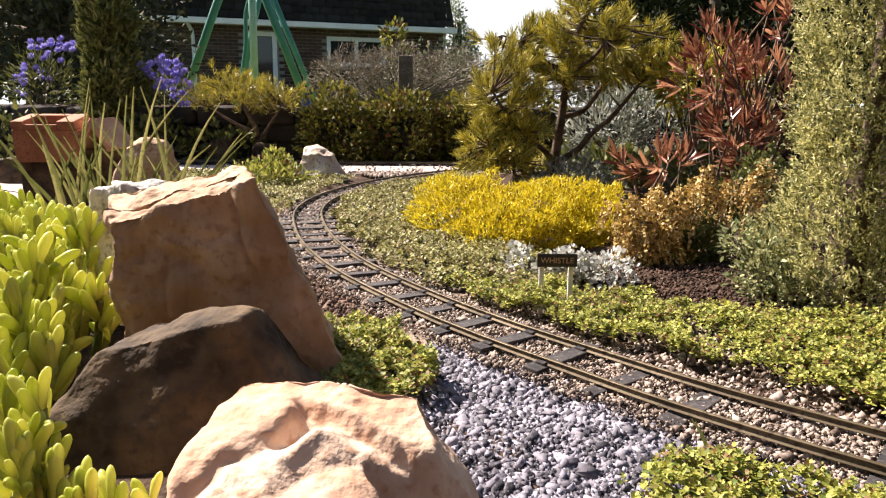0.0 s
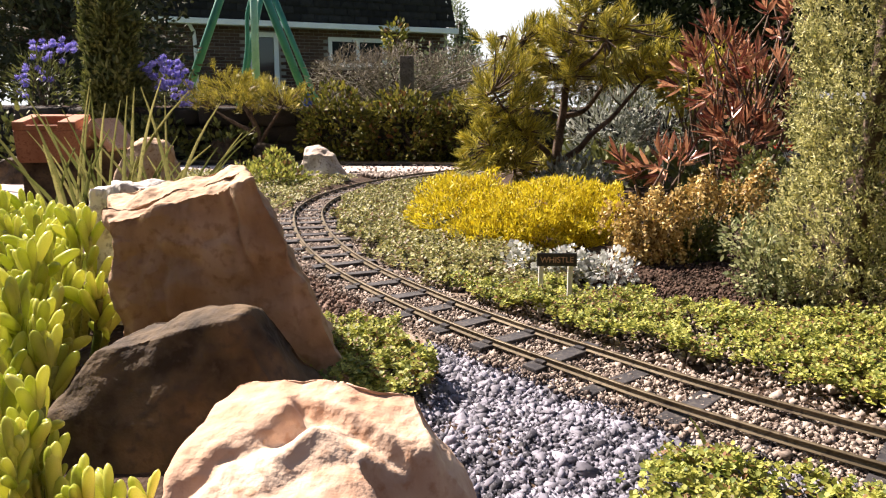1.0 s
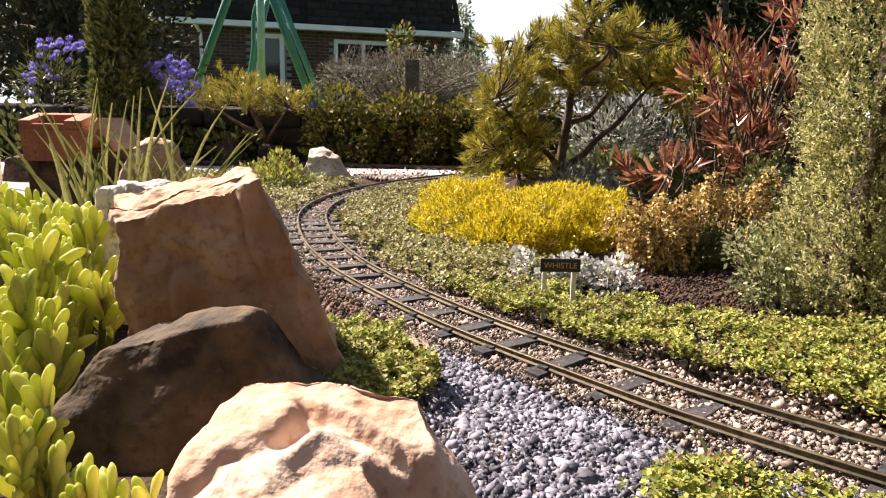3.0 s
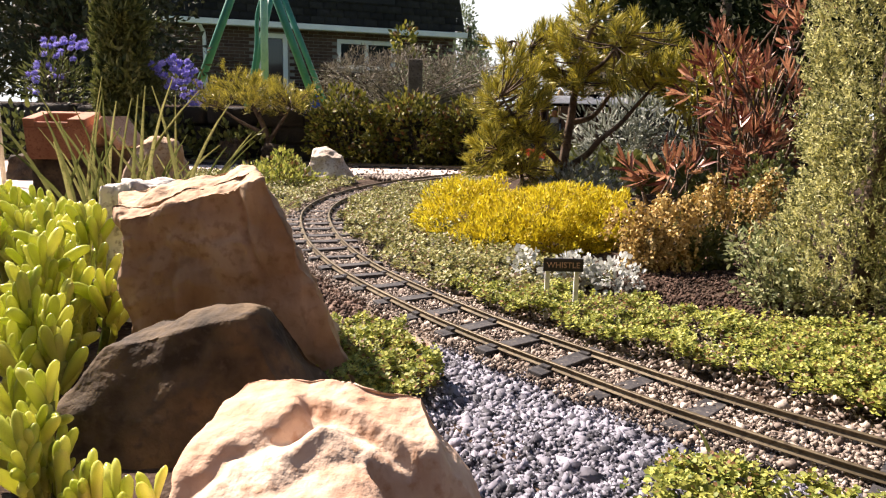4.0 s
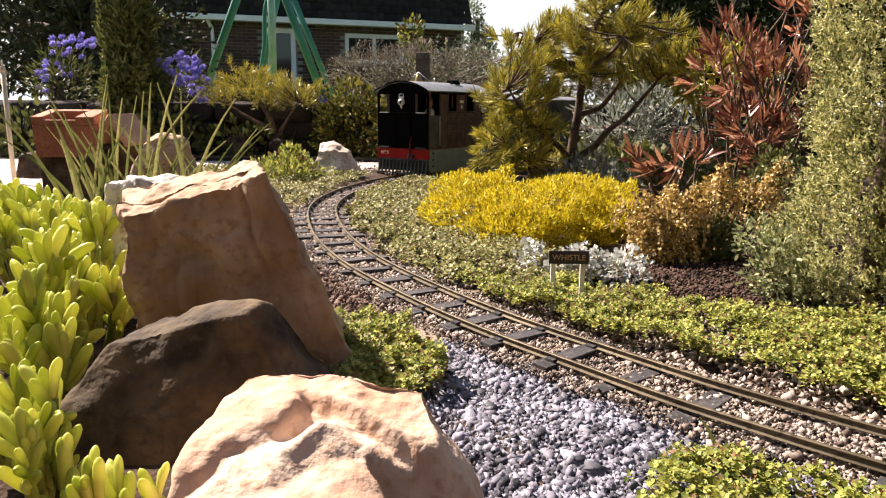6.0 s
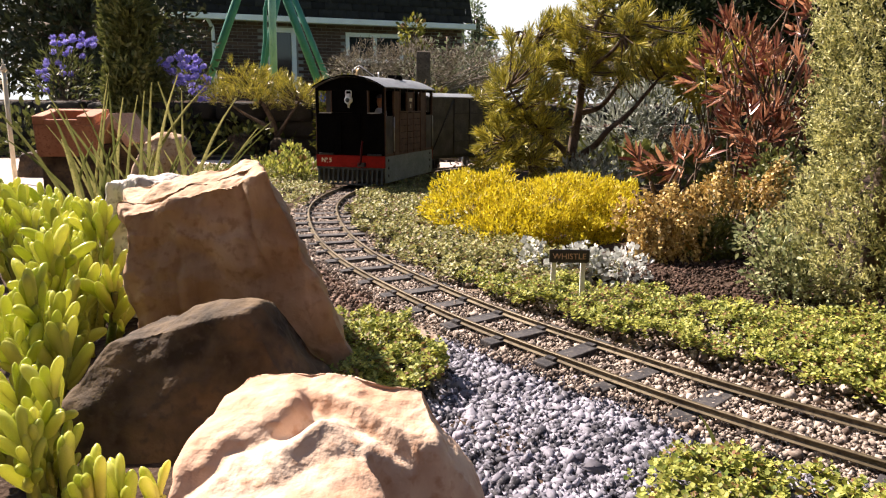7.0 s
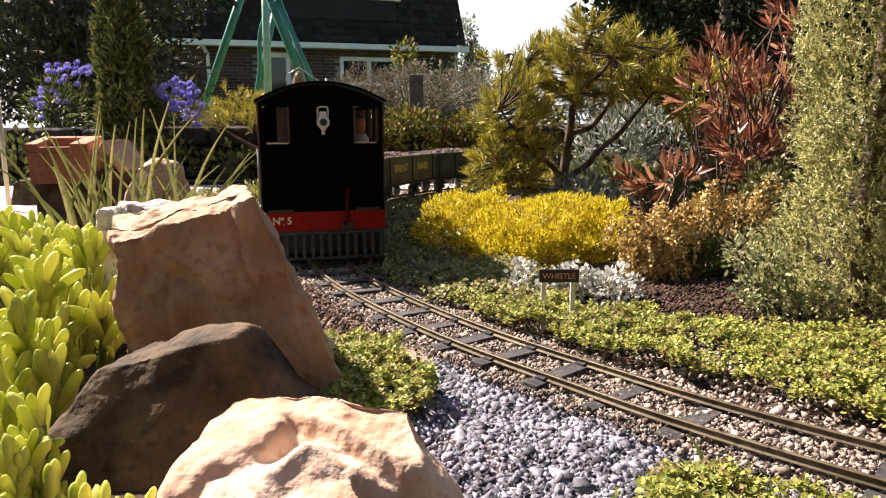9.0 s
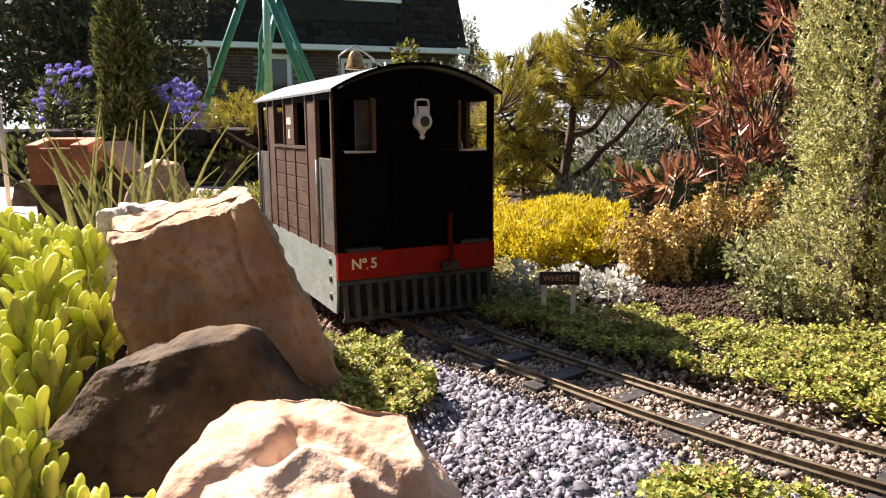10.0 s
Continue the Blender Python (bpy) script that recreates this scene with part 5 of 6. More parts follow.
lettering("letters", "WHISTLE", 0.0074, "terracotta_pale", sign, pose(0, -0.0014, 0.0513, 90, 0, 0))


# ---- retaining wall of dark stones ----
wall = tagged(new("garden_wall"), "low dark dry-stone edging holding the lawn", "wall", kind="structure")
r = random.Random(8)
wall_kinds = []
for k in range(4):
    me = rock(hexa(-0.5, 0.5, -0.5, 0.5, -0.5, 0.5, (0, 0), 0.95), cuts=3, rough=0.10, size=0.7, seed=50.0 + k, roundness=0.2)
    me.materials.append(M["wall_stone"])
    wall_kinds.append(me)
for row in range(3):
    x = -2.6 + 0.04 * row
    while x < 1.6:
        w = r.uniform(0.10, 0.19)
        part("stone", r.choice(wall_kinds), "wall_stone", wall, at=pose(x + w / 2, 2.62 + r.uniform(-0.01, 0.01), 0.018 + row * 0.062, 0, 0, r.uniform(-5, 5)) @ Matrix.Diagonal((w, 0.11, 0.062, 1)))
        x += w + 0.004


# ---- swing frame ----
def rod(a, b, rad, sides=10):
    return tube(np.array([a, (np.asarray(a) + np.asarray(b)) / 2, b]), rad, sides)


swing = thing("swing_set", "green tubular steel swing frame with blue foot caps", "swing", (-2.35, 9.0, 0.178))
part("leg", rod((0.0, 0, 1.95), (-0.80, 0, 0.02), 0.048), "green_metal", swing, smooth=True)
part("leg", rod((0.0, 0, 1.95), (0.70, 0, 0.08), 0.048), "green_metal", swing, smooth=True)
part("foot_cap", rod((0.675, 0, 0.13), (0.73, 0, 0.02), 0.062), "blue_plastic", swing, "blue foot cap", smooth=True)
part("foot_cap", rod((-0.78, 0, 0.06), (-0.82, 0, -0.02), 0.062), "blue_plastic", swing, "blue foot cap", smooth=True)
part("top_bar", rod((0, -0.1, 1.95), (-0.35, 2.6, 1.98), 0.045), "green_metal", swing, smooth=True)
part("leg", rod((-0.35, 2.6, 1.95), (-0.85, 2.6, 0.0), 0.045), "green_metal", swing, smooth=True)
part("leg", rod((-0.35, 2.6, 1.95), (0.42, 2.6, 0.0), 0.045), "green_metal", swing, smooth=True)
part("hanger", rod((-0.11, 0.9, 1.95), (-0.13, 0.9, 0.35), 0.05), "pale_green", swing, "pale grey-green upright bar", smooth=True)
part("hanger", tube(curve_points([(-0.12, 0.95, 1.5), (-0.22, 0.95, 1.2), (-0.24, 0.95, 0.8), (-0.32, 0.95, 0.35)], 6), 0.028, 8), "green_metal", swing, smooth=True)
part("brace", rod((0.04, 0.9, 1.5), (0.30, 0.9, 0.75), 0.03), "green_metal", swing, smooth=True)


# ---- house ----
house = thing("house", "dark brick house with a steep dark shingle roof", "house", (0.10, 18, 0.178))
house.rotation_euler = (0, 0, radians(20))
HX0, HX1 = -9.0, 0.0
DOOR = (-4.60, -3.98, 1.62)
WIN = (-2.87, -1.50, 0.92, 1.57)
EAVES = 1.76


def wall_pieces():
    """The mortar body with real openings for the door and window."""
    cells = [(HX0, DOOR[0], 0, EAVES), (DOOR[0], DOOR[1], DOOR[2], EAVES), (DOOR[1], WIN[0], 0, EAVES), (WIN[0], WIN[1], 0, WIN[2]), (WIN[0], WIN[1], WIN[3], EAVES), (WIN[1], HX1, 0, EAVES)]
    bm = bmesh.new()
    for x0, x1, z0, z1 in cells:
        b = box(x0, x1, 0.012, 0.30, z0, z1)
        me = bpy.data.meshes.new("cell")
        b.to_mesh(me)
        b.free()
        bm.from_mesh(me)
        bpy.data.meshes.remove(me)
    return bm


part("wall", wall_pieces(), "mortar", house)
for k, (x0, x1, y0, y1) in enumerate(((HX1 - 0.3, HX1, 0.304, 7.0), (HX0, HX0 + 0.3, 0.304, 7.0), (HX0, HX1, 7.004, 7.3))):
    part("wall", box(x0, x1, y0, y1, 0, EAVES), "brick_rest", house)
part("roof", box(HX0 - 0.2, HX1 + 0.04, 0.2, 7.1, EAVES + 0.07, 3.2), "shingle", house)
# steep front slope in overlapping courses
courses = []
for k in range(18):
    z = EAVES + 0.10 + k * 0.16
    y = -0.22 + k * 0.045
    tilt = 0.035
    xe = HX1 + 0.12 - k * 0.014
    x = HX0 - 0.2 - (k % 2) * 0.15
    while x < xe:
        x1 = min(x + 0.30, xe)
        v = np.array([[x, y - tilt, z], [x1 - 0.008, y - tilt, z], [x1 - 0.008, y + 0.045, z + 0.19], [x, y + 0.045, z + 0.19], [x, y - tilt + 0.02, z], [x1 - 0.008, y - tilt + 0.02, z], [x1 - 0.008, y + 0.055, z + 0.19], [x, y + 0.055, z + 0.19]])
        courses.append((v, np.array([[0, 1, 2], [0, 2, 3], [4, 6, 5], [4, 7, 6], [0, 4, 5], [0, 5, 1], [1, 5, 6], [1, 6, 2], [0, 3, 7], [0, 7, 4]])))
        x += 0.30
part("shingles", joined(*courses), "shingle", house, kind="stuff")
part("gable", box(HX1 + 0.10, HX1 + 0.14, -0.22, 7.2, EAVES + 0.04, EAVES + 0.10), "white_paint", house)
part("gutter", box(HX0 - 0.25, HX1 + 0.16, -0.34, -0.20, EAVES - 0.05, EAVES + 0.07, 0.015), "white_paint", house, "white eaves gutter and fascia")
part("soffit", box(HX0 - 0.2, HX1 + 0.12, -0.2, 0.2, EAVES + 0.002, EAVES + 0.05), "white_paint", house)
part("dormer", box(-4.15, -1.55, -0.10, 0.6, 2.30, 2.82, 0.01), "shingle", house, "dark dormer face")
part("dormer_trim", box(-4.25, -1.45, -0.16, 0.6, 2.824, 2.88, 0.005), "white_paint", house)
door = part("door", box(DOOR[0] + 0.06, DOOR[1] - 0.06, 0.10, 0.14, 0.02, DOOR[2] - 0.06), "glass", house, "white-framed glazed door")
for x0, x1, z0, z1 in ((DOOR[0], DOOR[0] + 0.10, 0, DOOR[2]), (DOOR[1] - 0.10, DOOR[1], 0, DOOR[2]), (DOOR[0] + 0.10, DOOR[1] - 0.10, DOOR[2] - 0.10, DOOR[2]), (DOOR[0] + 0.10, DOOR[1] - 0.10, 0.0, 0.30)):
    part("door_frame", box(x0, x1, 0.02, 0.16, z0, z1, 0.004), "white_paint", door)
window = part("window", box(WIN[0] + 0.05, WIN[1] - 0.05, 0.10, 0.13, WIN[2] + 0.05, WIN[3] - 0.05), "glass", house, "white-framed window with dark glass")
for x0, x1, z0, z1 in ((WIN[0], WIN[0] + 0.09, WIN[2], WIN[3]), (WIN[1] - 0.09, WIN[1], WIN[2], WIN[3]), (WIN[0] + 0.09, WIN[1] - 0.09, WIN[3] - 0.09, WIN[3]), (WIN[0] + 0.09, WIN[1] - 0.09, WIN[2], WIN[2] + 0.09), (-2.22, -2.14, WIN[2] + 0.09, WIN[3] - 0.09)):
    part("window_frame", box(x0, x1, 0.02, 0.16, z0, z1, 0.004), "white_paint", window)
part("downpipe", tube(curve_points([(-5.86, -0.28, EAVES - 0.02), (-5.78, -0.12, EAVES - 0.15), (-5.74, -0.06, EAVES - 0.35), (-5.74, -0.06, 0.05)], 6), 0.04, 8), "white_paint", house, "white downpipe", smooth=True)


# ---- large trees ----
def tree(name, base, label, height, trunk_r, masses, leaf, mat, n_limbs=8):
    ob = thing(name, label, "tree", base)
    b = np.asarray(base, float)
    limbs = [tube(curve_points([(0, 0, -0.1), (0.05, 0.02, height * 0.3), (0, 0.05, height * 0.75)], 6), (trunk_r, trunk_r * 0.4), 9)]
    for c, rr, n in masses:
        for _ in range(3):
            e = np.asarray(c) - b + rng.normal(size=3) * np.asarray(rr) * 0.35
            limbs.append(tube(curve_points([(0.02, 0, height * 0.25), e * 0.5 + np.array([0, 0, 0.15 * height]), e], 5), (trunk_r * 0.4, trunk_r * 0.08), 6))
    part("trunk", joined(*limbs), "bark", ob, smooth=True)
    for c, rr, n in masses:
        v, f = foliage(n, c, rr, SIMPLE, leaf, up=0.1, wild=0.8, hollow=0.25, lumps=0.3, seed=c[0] * 3, floor=0.25)
        part("crown", (v - b, f), mat, ob)
    return ob


tree("shade_tree", (-3.7, 7.0, 0.178), "broad tree with shade put into its leaf colour", 2.6, 0.14, [((-3.3, 6.6, 0.75), (1.0, 0.8, 0.65), 2600), ((-3.1, 6.7, 1.5), (0.95, 0.8, 0.6), 2400), ((-4.5, 7.0, 1.2), (1.1, 0.9, 1.0), 2600), ((-3.9, 6.8, 2.2), (1.3, 1.0, 0.8), 3200), ((-5.2, 8.2, 0.9), (1.3, 0.9, 1.0), 3200), ((-3.9, 8.0, 0.9), (1.2, 0.7, 1.0), 3000), ((-2.9, 7.6, 1.9), (0.9, 0.7, 0.7), 2000)], 0.085, "shade_leaf")
tree("dark_tree", (3.6, 9.2, 0.178), "tall dense tree behind the garden, shade in its leaf colour", 3.6, 0.2, [((2.7, 9.0, 1.25), (0.9, 0.8, 0.75), 4200), ((3.6, 9.2, 1.3), (1.2, 0.9, 1.1), 5600), ((4.9, 9.2, 1.3), (1.2, 0.9, 1.2), 5000), ((2.5, 9.0, 2.35), (1.3, 1.0, 0.75), 4200), ((4.0, 9.2, 2.6), (1.6, 1.0, 0.9), 5000), ((1.35, 9.0, 2.25), (0.75, 0.6, 0.42), 800)], 0.12, "shade_dark_leaf")
tree("dark_tree", (3.0, 11.5, 0.178), "tall dense tree standing further back, shade in its leaf colour", 3.6, 0.2, [((3.0, 11.5, 1.4), (1.1, 0.7, 1.3), 3000), ((4.4, 11.5, 1.5), (1.3, 0.7, 1.4), 3000), ((6.0, 11.5, 1.5), (1.4, 0.7, 1.4), 2400), ((3.6, 11.5, 3.0), (1.6, 0.8, 0.8), 3000)], 0.16, "shade_dark_leaf")
tree("dark_tree", (2.0, 5.6, 0.178), "low evergreen beyond the bed, shade in its leaf colour", 1.4, 0.08, [((1.55, 5.6, 0.55), (0.6, 0.5, 0.42), 3600), ((2.5, 5.6, 0.7), (0.8, 0.5, 0.6), 4200), ((3.4, 5.6, 0.7), (0.8, 0.5, 0.7), 3600)], 0.065, "shade_dark_leaf")
tree("grey_tree", (0.45, 20.0, 0.178), "grey-green tree beside the house", 3.0, 0.14, [((0.50, 20.0, 0.95), (0.55, 0.5, 0.75), 1500), ((0.55, 20.0, 1.75), (0.40, 0.4, 0.55), 900), ((0.30, 20.0, 2.5), (0.3, 0.4, 0.5), 500)], 0.11, "grey_leaf")
tree("grey_tree", (-0.2, 12.0, 0.178), "grey-green shrubby tree before the house corner", 1.4, 0.08, [((-0.35, 12.0, 0.5), (0.7, 0.5, 0.5), 1500), ((0.25, 12.0, 0.7), (0.45, 0.4, 0.5), 900)], 0.08, "grey_leaf")


# ---- train ----
W = 0.0765


def end_wall(name, y, parent):
    """A cab end: lower sheet, pillars and centre panel between two window openings, arched head."""
    arch = [(W * k / 8, 0.2035 + 0.0215 * (1 - (k / 8) ** 2)) for k in range(8, -9, -1)]
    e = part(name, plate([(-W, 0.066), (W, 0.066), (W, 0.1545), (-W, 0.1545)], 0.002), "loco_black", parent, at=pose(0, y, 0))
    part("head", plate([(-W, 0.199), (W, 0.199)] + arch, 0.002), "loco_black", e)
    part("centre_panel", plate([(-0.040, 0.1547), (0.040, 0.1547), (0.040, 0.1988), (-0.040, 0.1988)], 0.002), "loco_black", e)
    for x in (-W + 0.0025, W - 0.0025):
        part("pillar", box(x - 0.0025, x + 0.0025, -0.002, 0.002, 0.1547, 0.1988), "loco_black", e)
    s = 1 if y < 0 else -1
    for x in (-0.0545, 0.0545):
        part("sill", box(x - 0.0135, x + 0.0135, -0.003 * s - 0.001, -0.001 * s + 0.001, 0.1530, 0.1548), "steel", e, "thin pale sill")
        part("window_frame", box(x + math.copysign(0.0135, -x) - 0.0012, x + math.copysign(0.0135, -x) + 0.0012, -0.003, 0.003, 0.155, 0.1985), "loco_brown", e)
    for x in (-0.022, 0.022):
        part("strip", box(x - 0.0022, x + 0.0022, -0.002 * s - 0.001, -0.002 * s + 0.001, 0.069, 0.152), "loco_black", e)
    return e


def side_wall(x, parent):
    """A body side with door openings at both ends, planked panel and windows."""
    g = 1 if x > 0 else -1
    e = part("side", box(x - 0.001, x + 0.001, -0.131, 0.131, 0.066, 0.0715), "loco_brown", parent)
    for y0, y1 in ((-0.0900, -0.0860), (-0.0615, -0.0575), (-0.020, -0.017), (0.017, 0.020), (0.0575, 0.0615), (0.0860, 0.0900), (-0.134, -0.1305), (0.1305, 0.134)):
        part("pillar", box(x - 0.0022, x + 0.0022, y0, y1, 0.066, 0.2045, 0.0004), "loco_brown", e)
    for k in range(6):
        z0 = 0.0725 + k * 0.0136
        part("plank", box(x - 0.0012, x + 0.0012, -0.0570, 0.0570, z0, z0 + 0.0128, 0.0005), "loco_brown", e)
    part("waist_rail", box(x - 0.0026, x + 0.0026, -0.0570, 0.0570, 0.1545, 0.1575), "loco_brown", e, "brown waist rail")
    part("cant_rail", box(x - 0.002, x + 0.002, -0.133, 0.133, 0.1985, 0.2045), "loco_black", e)
    for y0, y1 in ((-0.0858, -0.0617), (0.0617, 0.0858)):
        part("side_board", box(x - 0.0012, x + 0.0012, y0, y1, 0.0717, 0.1983, 0.0004), "loco_brown", e, "plain brown side board")
    board = part("window_card", box(x - 0.0012, x + 0.0012, -0.014, 0.012, 0.1580, 0.1980), "loco_brown", e, "lettered board in the window")
    for z0, z1 in ((0.1780, 0.1850), (0.1640, 0.1730)):
        part("letter_bar", box(x + g * 0.0014 - 0.0004, x + g * 0.0014 + 0.0004, -0.008 if z1 > 0.18 else -0.003, 0.007 if z1 > 0.18 else 0.002, z0, z1), "cream_paint", board)
    for y in (-0.1120, 0.1120):
        part("half_door", box(x - 0.0012, x + 0.0012, y - 0.0180, y + 0.0180, 0.0717, 0.148, 0.0004), "wagon_grey", e, "grey half door")
        part("grab_rail", rod((x + g * 0.004, y + 0.0165, 0.075), (x + g * 0.004, y + 0.0165, 0.146), 0.0011, 6), "steel", e, "bare metal grab rail")
    return e


def skirt(x, parent):
    outline = [(-0.130, 0.012), (0.130, 0.012), (0.133, 0.030), (0.133, 0.066), (-0.133, 0.066), (-0.133, 0.030)]
    s = part("skirt", plate(outline, 0.0022, 0.0004), "loco_grey", parent, "grey-green side sheet over the wheels", at=pose(x, 0, 0, 0, 0, 90))
    for yy in (-0.118, 0.118):
        for z in (0.026, 0.042, 0.058):
            part("slot", lathe([(0.0032, -0.0013), (0.0034, 0.0013)], 12, "y"), "sign_black", s, "dark round hole", at=pose(yy, math.copysign(0.0006, -x), z))
    return s


def cowcatcher(y, parent):
    g = 1 if y > 0 else -1
    c = part("cowcatcher", box(-W, W, y - 0.002, y + 0.002, 0.0385, 0.0425, 0.0005), "slat_grey", parent, "slatted grey cowcatcher")
    part("bottom_bar", box(-W + 0.002, W - 0.002, y + g * 0.004 - 0.0015, y + g * 0.004 + 0.0015, 0.0065, 0.0095), "slat_grey", c)
    for k in range(14):
        x = -W + 0.005 + k * (2 * W - 0.010) / 13
        part("slat", box(-0.0021, 0.0021, -0.0012, 0.0012, -0.0165, 0.0165), "slat_grey", c, at=pose(x, y + g * 0.0025, 0.0235, 7 * g, 0, 0))
    part("backing", box(-W + 0.003, W - 0.003, y - g * 0.012 - 0.001, y - g * 0.012 + 0.001, 0.012, 0.0384), "sign_black", c)
    return c


def build_loco():
    loco = thing("locomotive", "dark boxy tram locomotive with red beam and arched roof", "train")
    # the loco runs towards -y of its own space
    for y in (-0.134, 0.134):
        end_wall("cab_end", y, loco)
        g = 1 if y > 0 else -1
        beam = part("buffer_beam", box(-W - 0.001, W + 0.001, y - 0.0025 + g * 0.001, y + 0.0025 + g * 0.001, 0.0430, 0.0675, 0.0005), "loco_red", loco, "red buffer beam")
        cowcatcher(y + g * 0.001, loco)
        part("coupling_hook", tube(curve_points([(0.021, y + g * 0.004, 0.05), (0.025, y + g * 0.010, 0.051), (0.028, y + g * 0.010, 0.060), (0.028, y + g * 0.008, 0.078), (0.030, y + g * 0.006, 0.098)], 5), 0.0021, 6), "pipe_red", loco, "dark red curved brake pipe")
        for x0, x1 in ((-0.070, -0.038), (0.040, 0.070)):
            part("step_pad", box(x0, x1, y + g * 0.0025 - 0.004, y + g * 0.0025 + 0.004, 0.0677, 0.0715, 0.0008), "sign_black", loco)
        part("coupler", box(0.020, 0.036, y + g * 0.006 - 0.004, y + g * 0.006 + 0.004, 0.0445, 0.0535, 0.001), "sign_black", loco)
        if y < 0:
            lettering("number_letters", "N\u00ba 5", 0.0125, "cream_paint", beam, pose(-0.0535, y - 0.0037, 0.0565, 90, 0, 0), bold=0.022)
            part("ordinal_dot", box(-0.0518, -0.0506, y - 0.0040, y - 0.0034, 0.0520, 0.0530), "cream_paint", beam)
    for x in (-W, W):
        side_wall(x, loco)
        skirt(x, loco)
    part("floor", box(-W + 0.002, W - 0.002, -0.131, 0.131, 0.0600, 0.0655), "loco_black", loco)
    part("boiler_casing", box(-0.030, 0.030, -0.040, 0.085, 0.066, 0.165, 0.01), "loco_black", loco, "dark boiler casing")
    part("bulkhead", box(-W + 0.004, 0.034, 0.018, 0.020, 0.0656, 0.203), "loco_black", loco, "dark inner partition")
    part("inner_panel", box(-0.0550, -0.0415, -0.128, -0.126, 0.154, 0.198), "wagon_grey", loco, "pale grey inner board")
    # arched roof
    bm = bmesh.new()
    rows = []
    for k in range(-10, 11):
        u = k / 10
        rows.append([bm.verts.new((u * (W + 0.0045), y, 0.2040 + 0.0235 * (1 - u * u) + dz)) for y, dz in ((-0.142, 0), (0.142, 0), (0.142, 0.0022), (-0.142, 0.0022))])
    for a, b in zip(rows[:-1], rows[1:]):
        for k in range(4):
            bm.faces.new((a[k], b[k], b[(k + 1) % 4], a[(k + 1) % 4]))
    bm.faces.new(rows[0])
    bm.faces.new(rows[-1][::-1])
    bmesh.ops.recalc_face_normals(bm, faces=bm.faces[:])
    roof = part("roof", bm, "roof_grey", loco, "grey arched roof with overhang")
    for y in (-0.1428, 0.1428):
        rim = [((W + 0.0046) * k / 10, 0.2036 + 0.0235 * (1 - (k / 10) ** 2)) for k in range(-10, 11)]
        part("fascia", plate(rim + [(a, b + 0.0028) for a, b in rim[::-1]], 0.0012), "loco_black", roof, "dark roof edge", at=pose(0, y, 0))
    # bell and whistle
    bell = part("bell", lathe([(0.0105, 0.2310), (0.0098, 0.2330), (0.0080, 0.2385), (0.0066, 0.2440), (0.0035, 0.2475), (0.0008, 0.2490)], 16), "brass", roof, "tarnished brass bell", at=pose(-0.022, -0.045, 0))
    part("bell_bracket", tube(np.array([[-0.017, 0, 0.2235], [-0.0165, 0, 0.243], [0, 0, 0.2535], [0.020, 0, 0.2405], [0.040, 0, 0.2265]]), 0.0011, 6), "steel", bell)
    part("whistle", tube(np.array([[0.016, -0.030, 0.222], [0.016, -0.030, 0.240]]), 0.0016, 8), "steel", roof)
    part("vent", box(0.010, 0.040, 0.030, 0.040, 0.222, 0.236, 0.002), "loco_black", roof)
    part("vent_bar", tube(curve_points([(0.036, 0.015, 0.217), (0.036, 0.018, 0.232), (0.036, 0.045, 0.232), (0.036, 0.048, 0.217)], 4), 0.0025, 6), "loco_black", roof)
    # oil lamp on the front
    lamp = part("headlamp", lathe([(0.0090, 0.0), (0.0095, 0.002), (0.0095, 0.008), (0.0085, 0.010)], 20, "y"), "lamp_white", loco, "pale oil lamp with wire handle", at=pose(0.0012, -0.1460, 0.1795) @ Matrix.Scale(0.84, 4))
    part("lens", lathe([(0.0055, 0.0), (0.0045, 0.0015)], 16, "y"), "slat_grey", lamp, "dark lens", at=pose(0, -0.0016, 0))
    part("chimney", box(-0.0050, 0.0050, 0.001, 0.009, 0.0075, 0.0155, 0.001), "lamp_white", lamp)
    part("handle", tube(curve_points([(-0.0072, 0.005, 0.006), (-0.0074, 0.005, 0.0195), (-0.004, 0.005, 0.0222), (0.004, 0.005, 0.0222), (0.0074, 0.005, 0.0195), (0.0072, 0.005, 0.006)], 4), 0.0012, 6), "lamp_white", lamp)
    part("foot", lathe([(0.0012, -0.0185), (0.0030, -0.0165), (0.0018, -0.0140), (0.0045, -0.0095), (0.0065, -0.0060)], 12), "lamp_white", lamp, at=pose(0, 0.005, 0))
    part("bracket", box(-0.003, 0.003, 0.0085, 0.012, -0.012, 0.006), "loco_black", lamp)
    loco.scale = (1, 1.09, 1)
    return loco


def wheelset_mesh():
    out = [tube(np.array([[-0.030, 0, 0], [0.030, 0, 0]]), 0.002, 8)]
    for x in (-0.0225, 0.0225):
        out.append(tube(np.array([[x - 0.0030, 0, 0], [x + 0.0030, 0, 0]]), 0.0145, 18))
        out.append(tube(np.array([[x - 0.0035 * math.copysign(1, x) - 0.0008, 0, 0], [x - 0.0035 * math.copysign(1, x) + 0.0008, 0, 0]]), 0.0160, 18))
        for k in range(5):
            a = k * 2 * math.pi / 5
            out.append(tube(np.array([[x + math.copysign(0.0034, x), 0.003 * math.cos(a), 0.003 * math.sin(a)], [x + math.copysign(0.0034, x), 0.012 * math.cos(a), 0.012 * math.sin(a)]]), 0.0012, 5))
    me = mesh_from("wheelset", *joined(*out))
    me.materials.append(M["steel"])
    return me


WHEELS = wheelset_mesh()
SPINNING = []
R_WHEEL = 0.0145


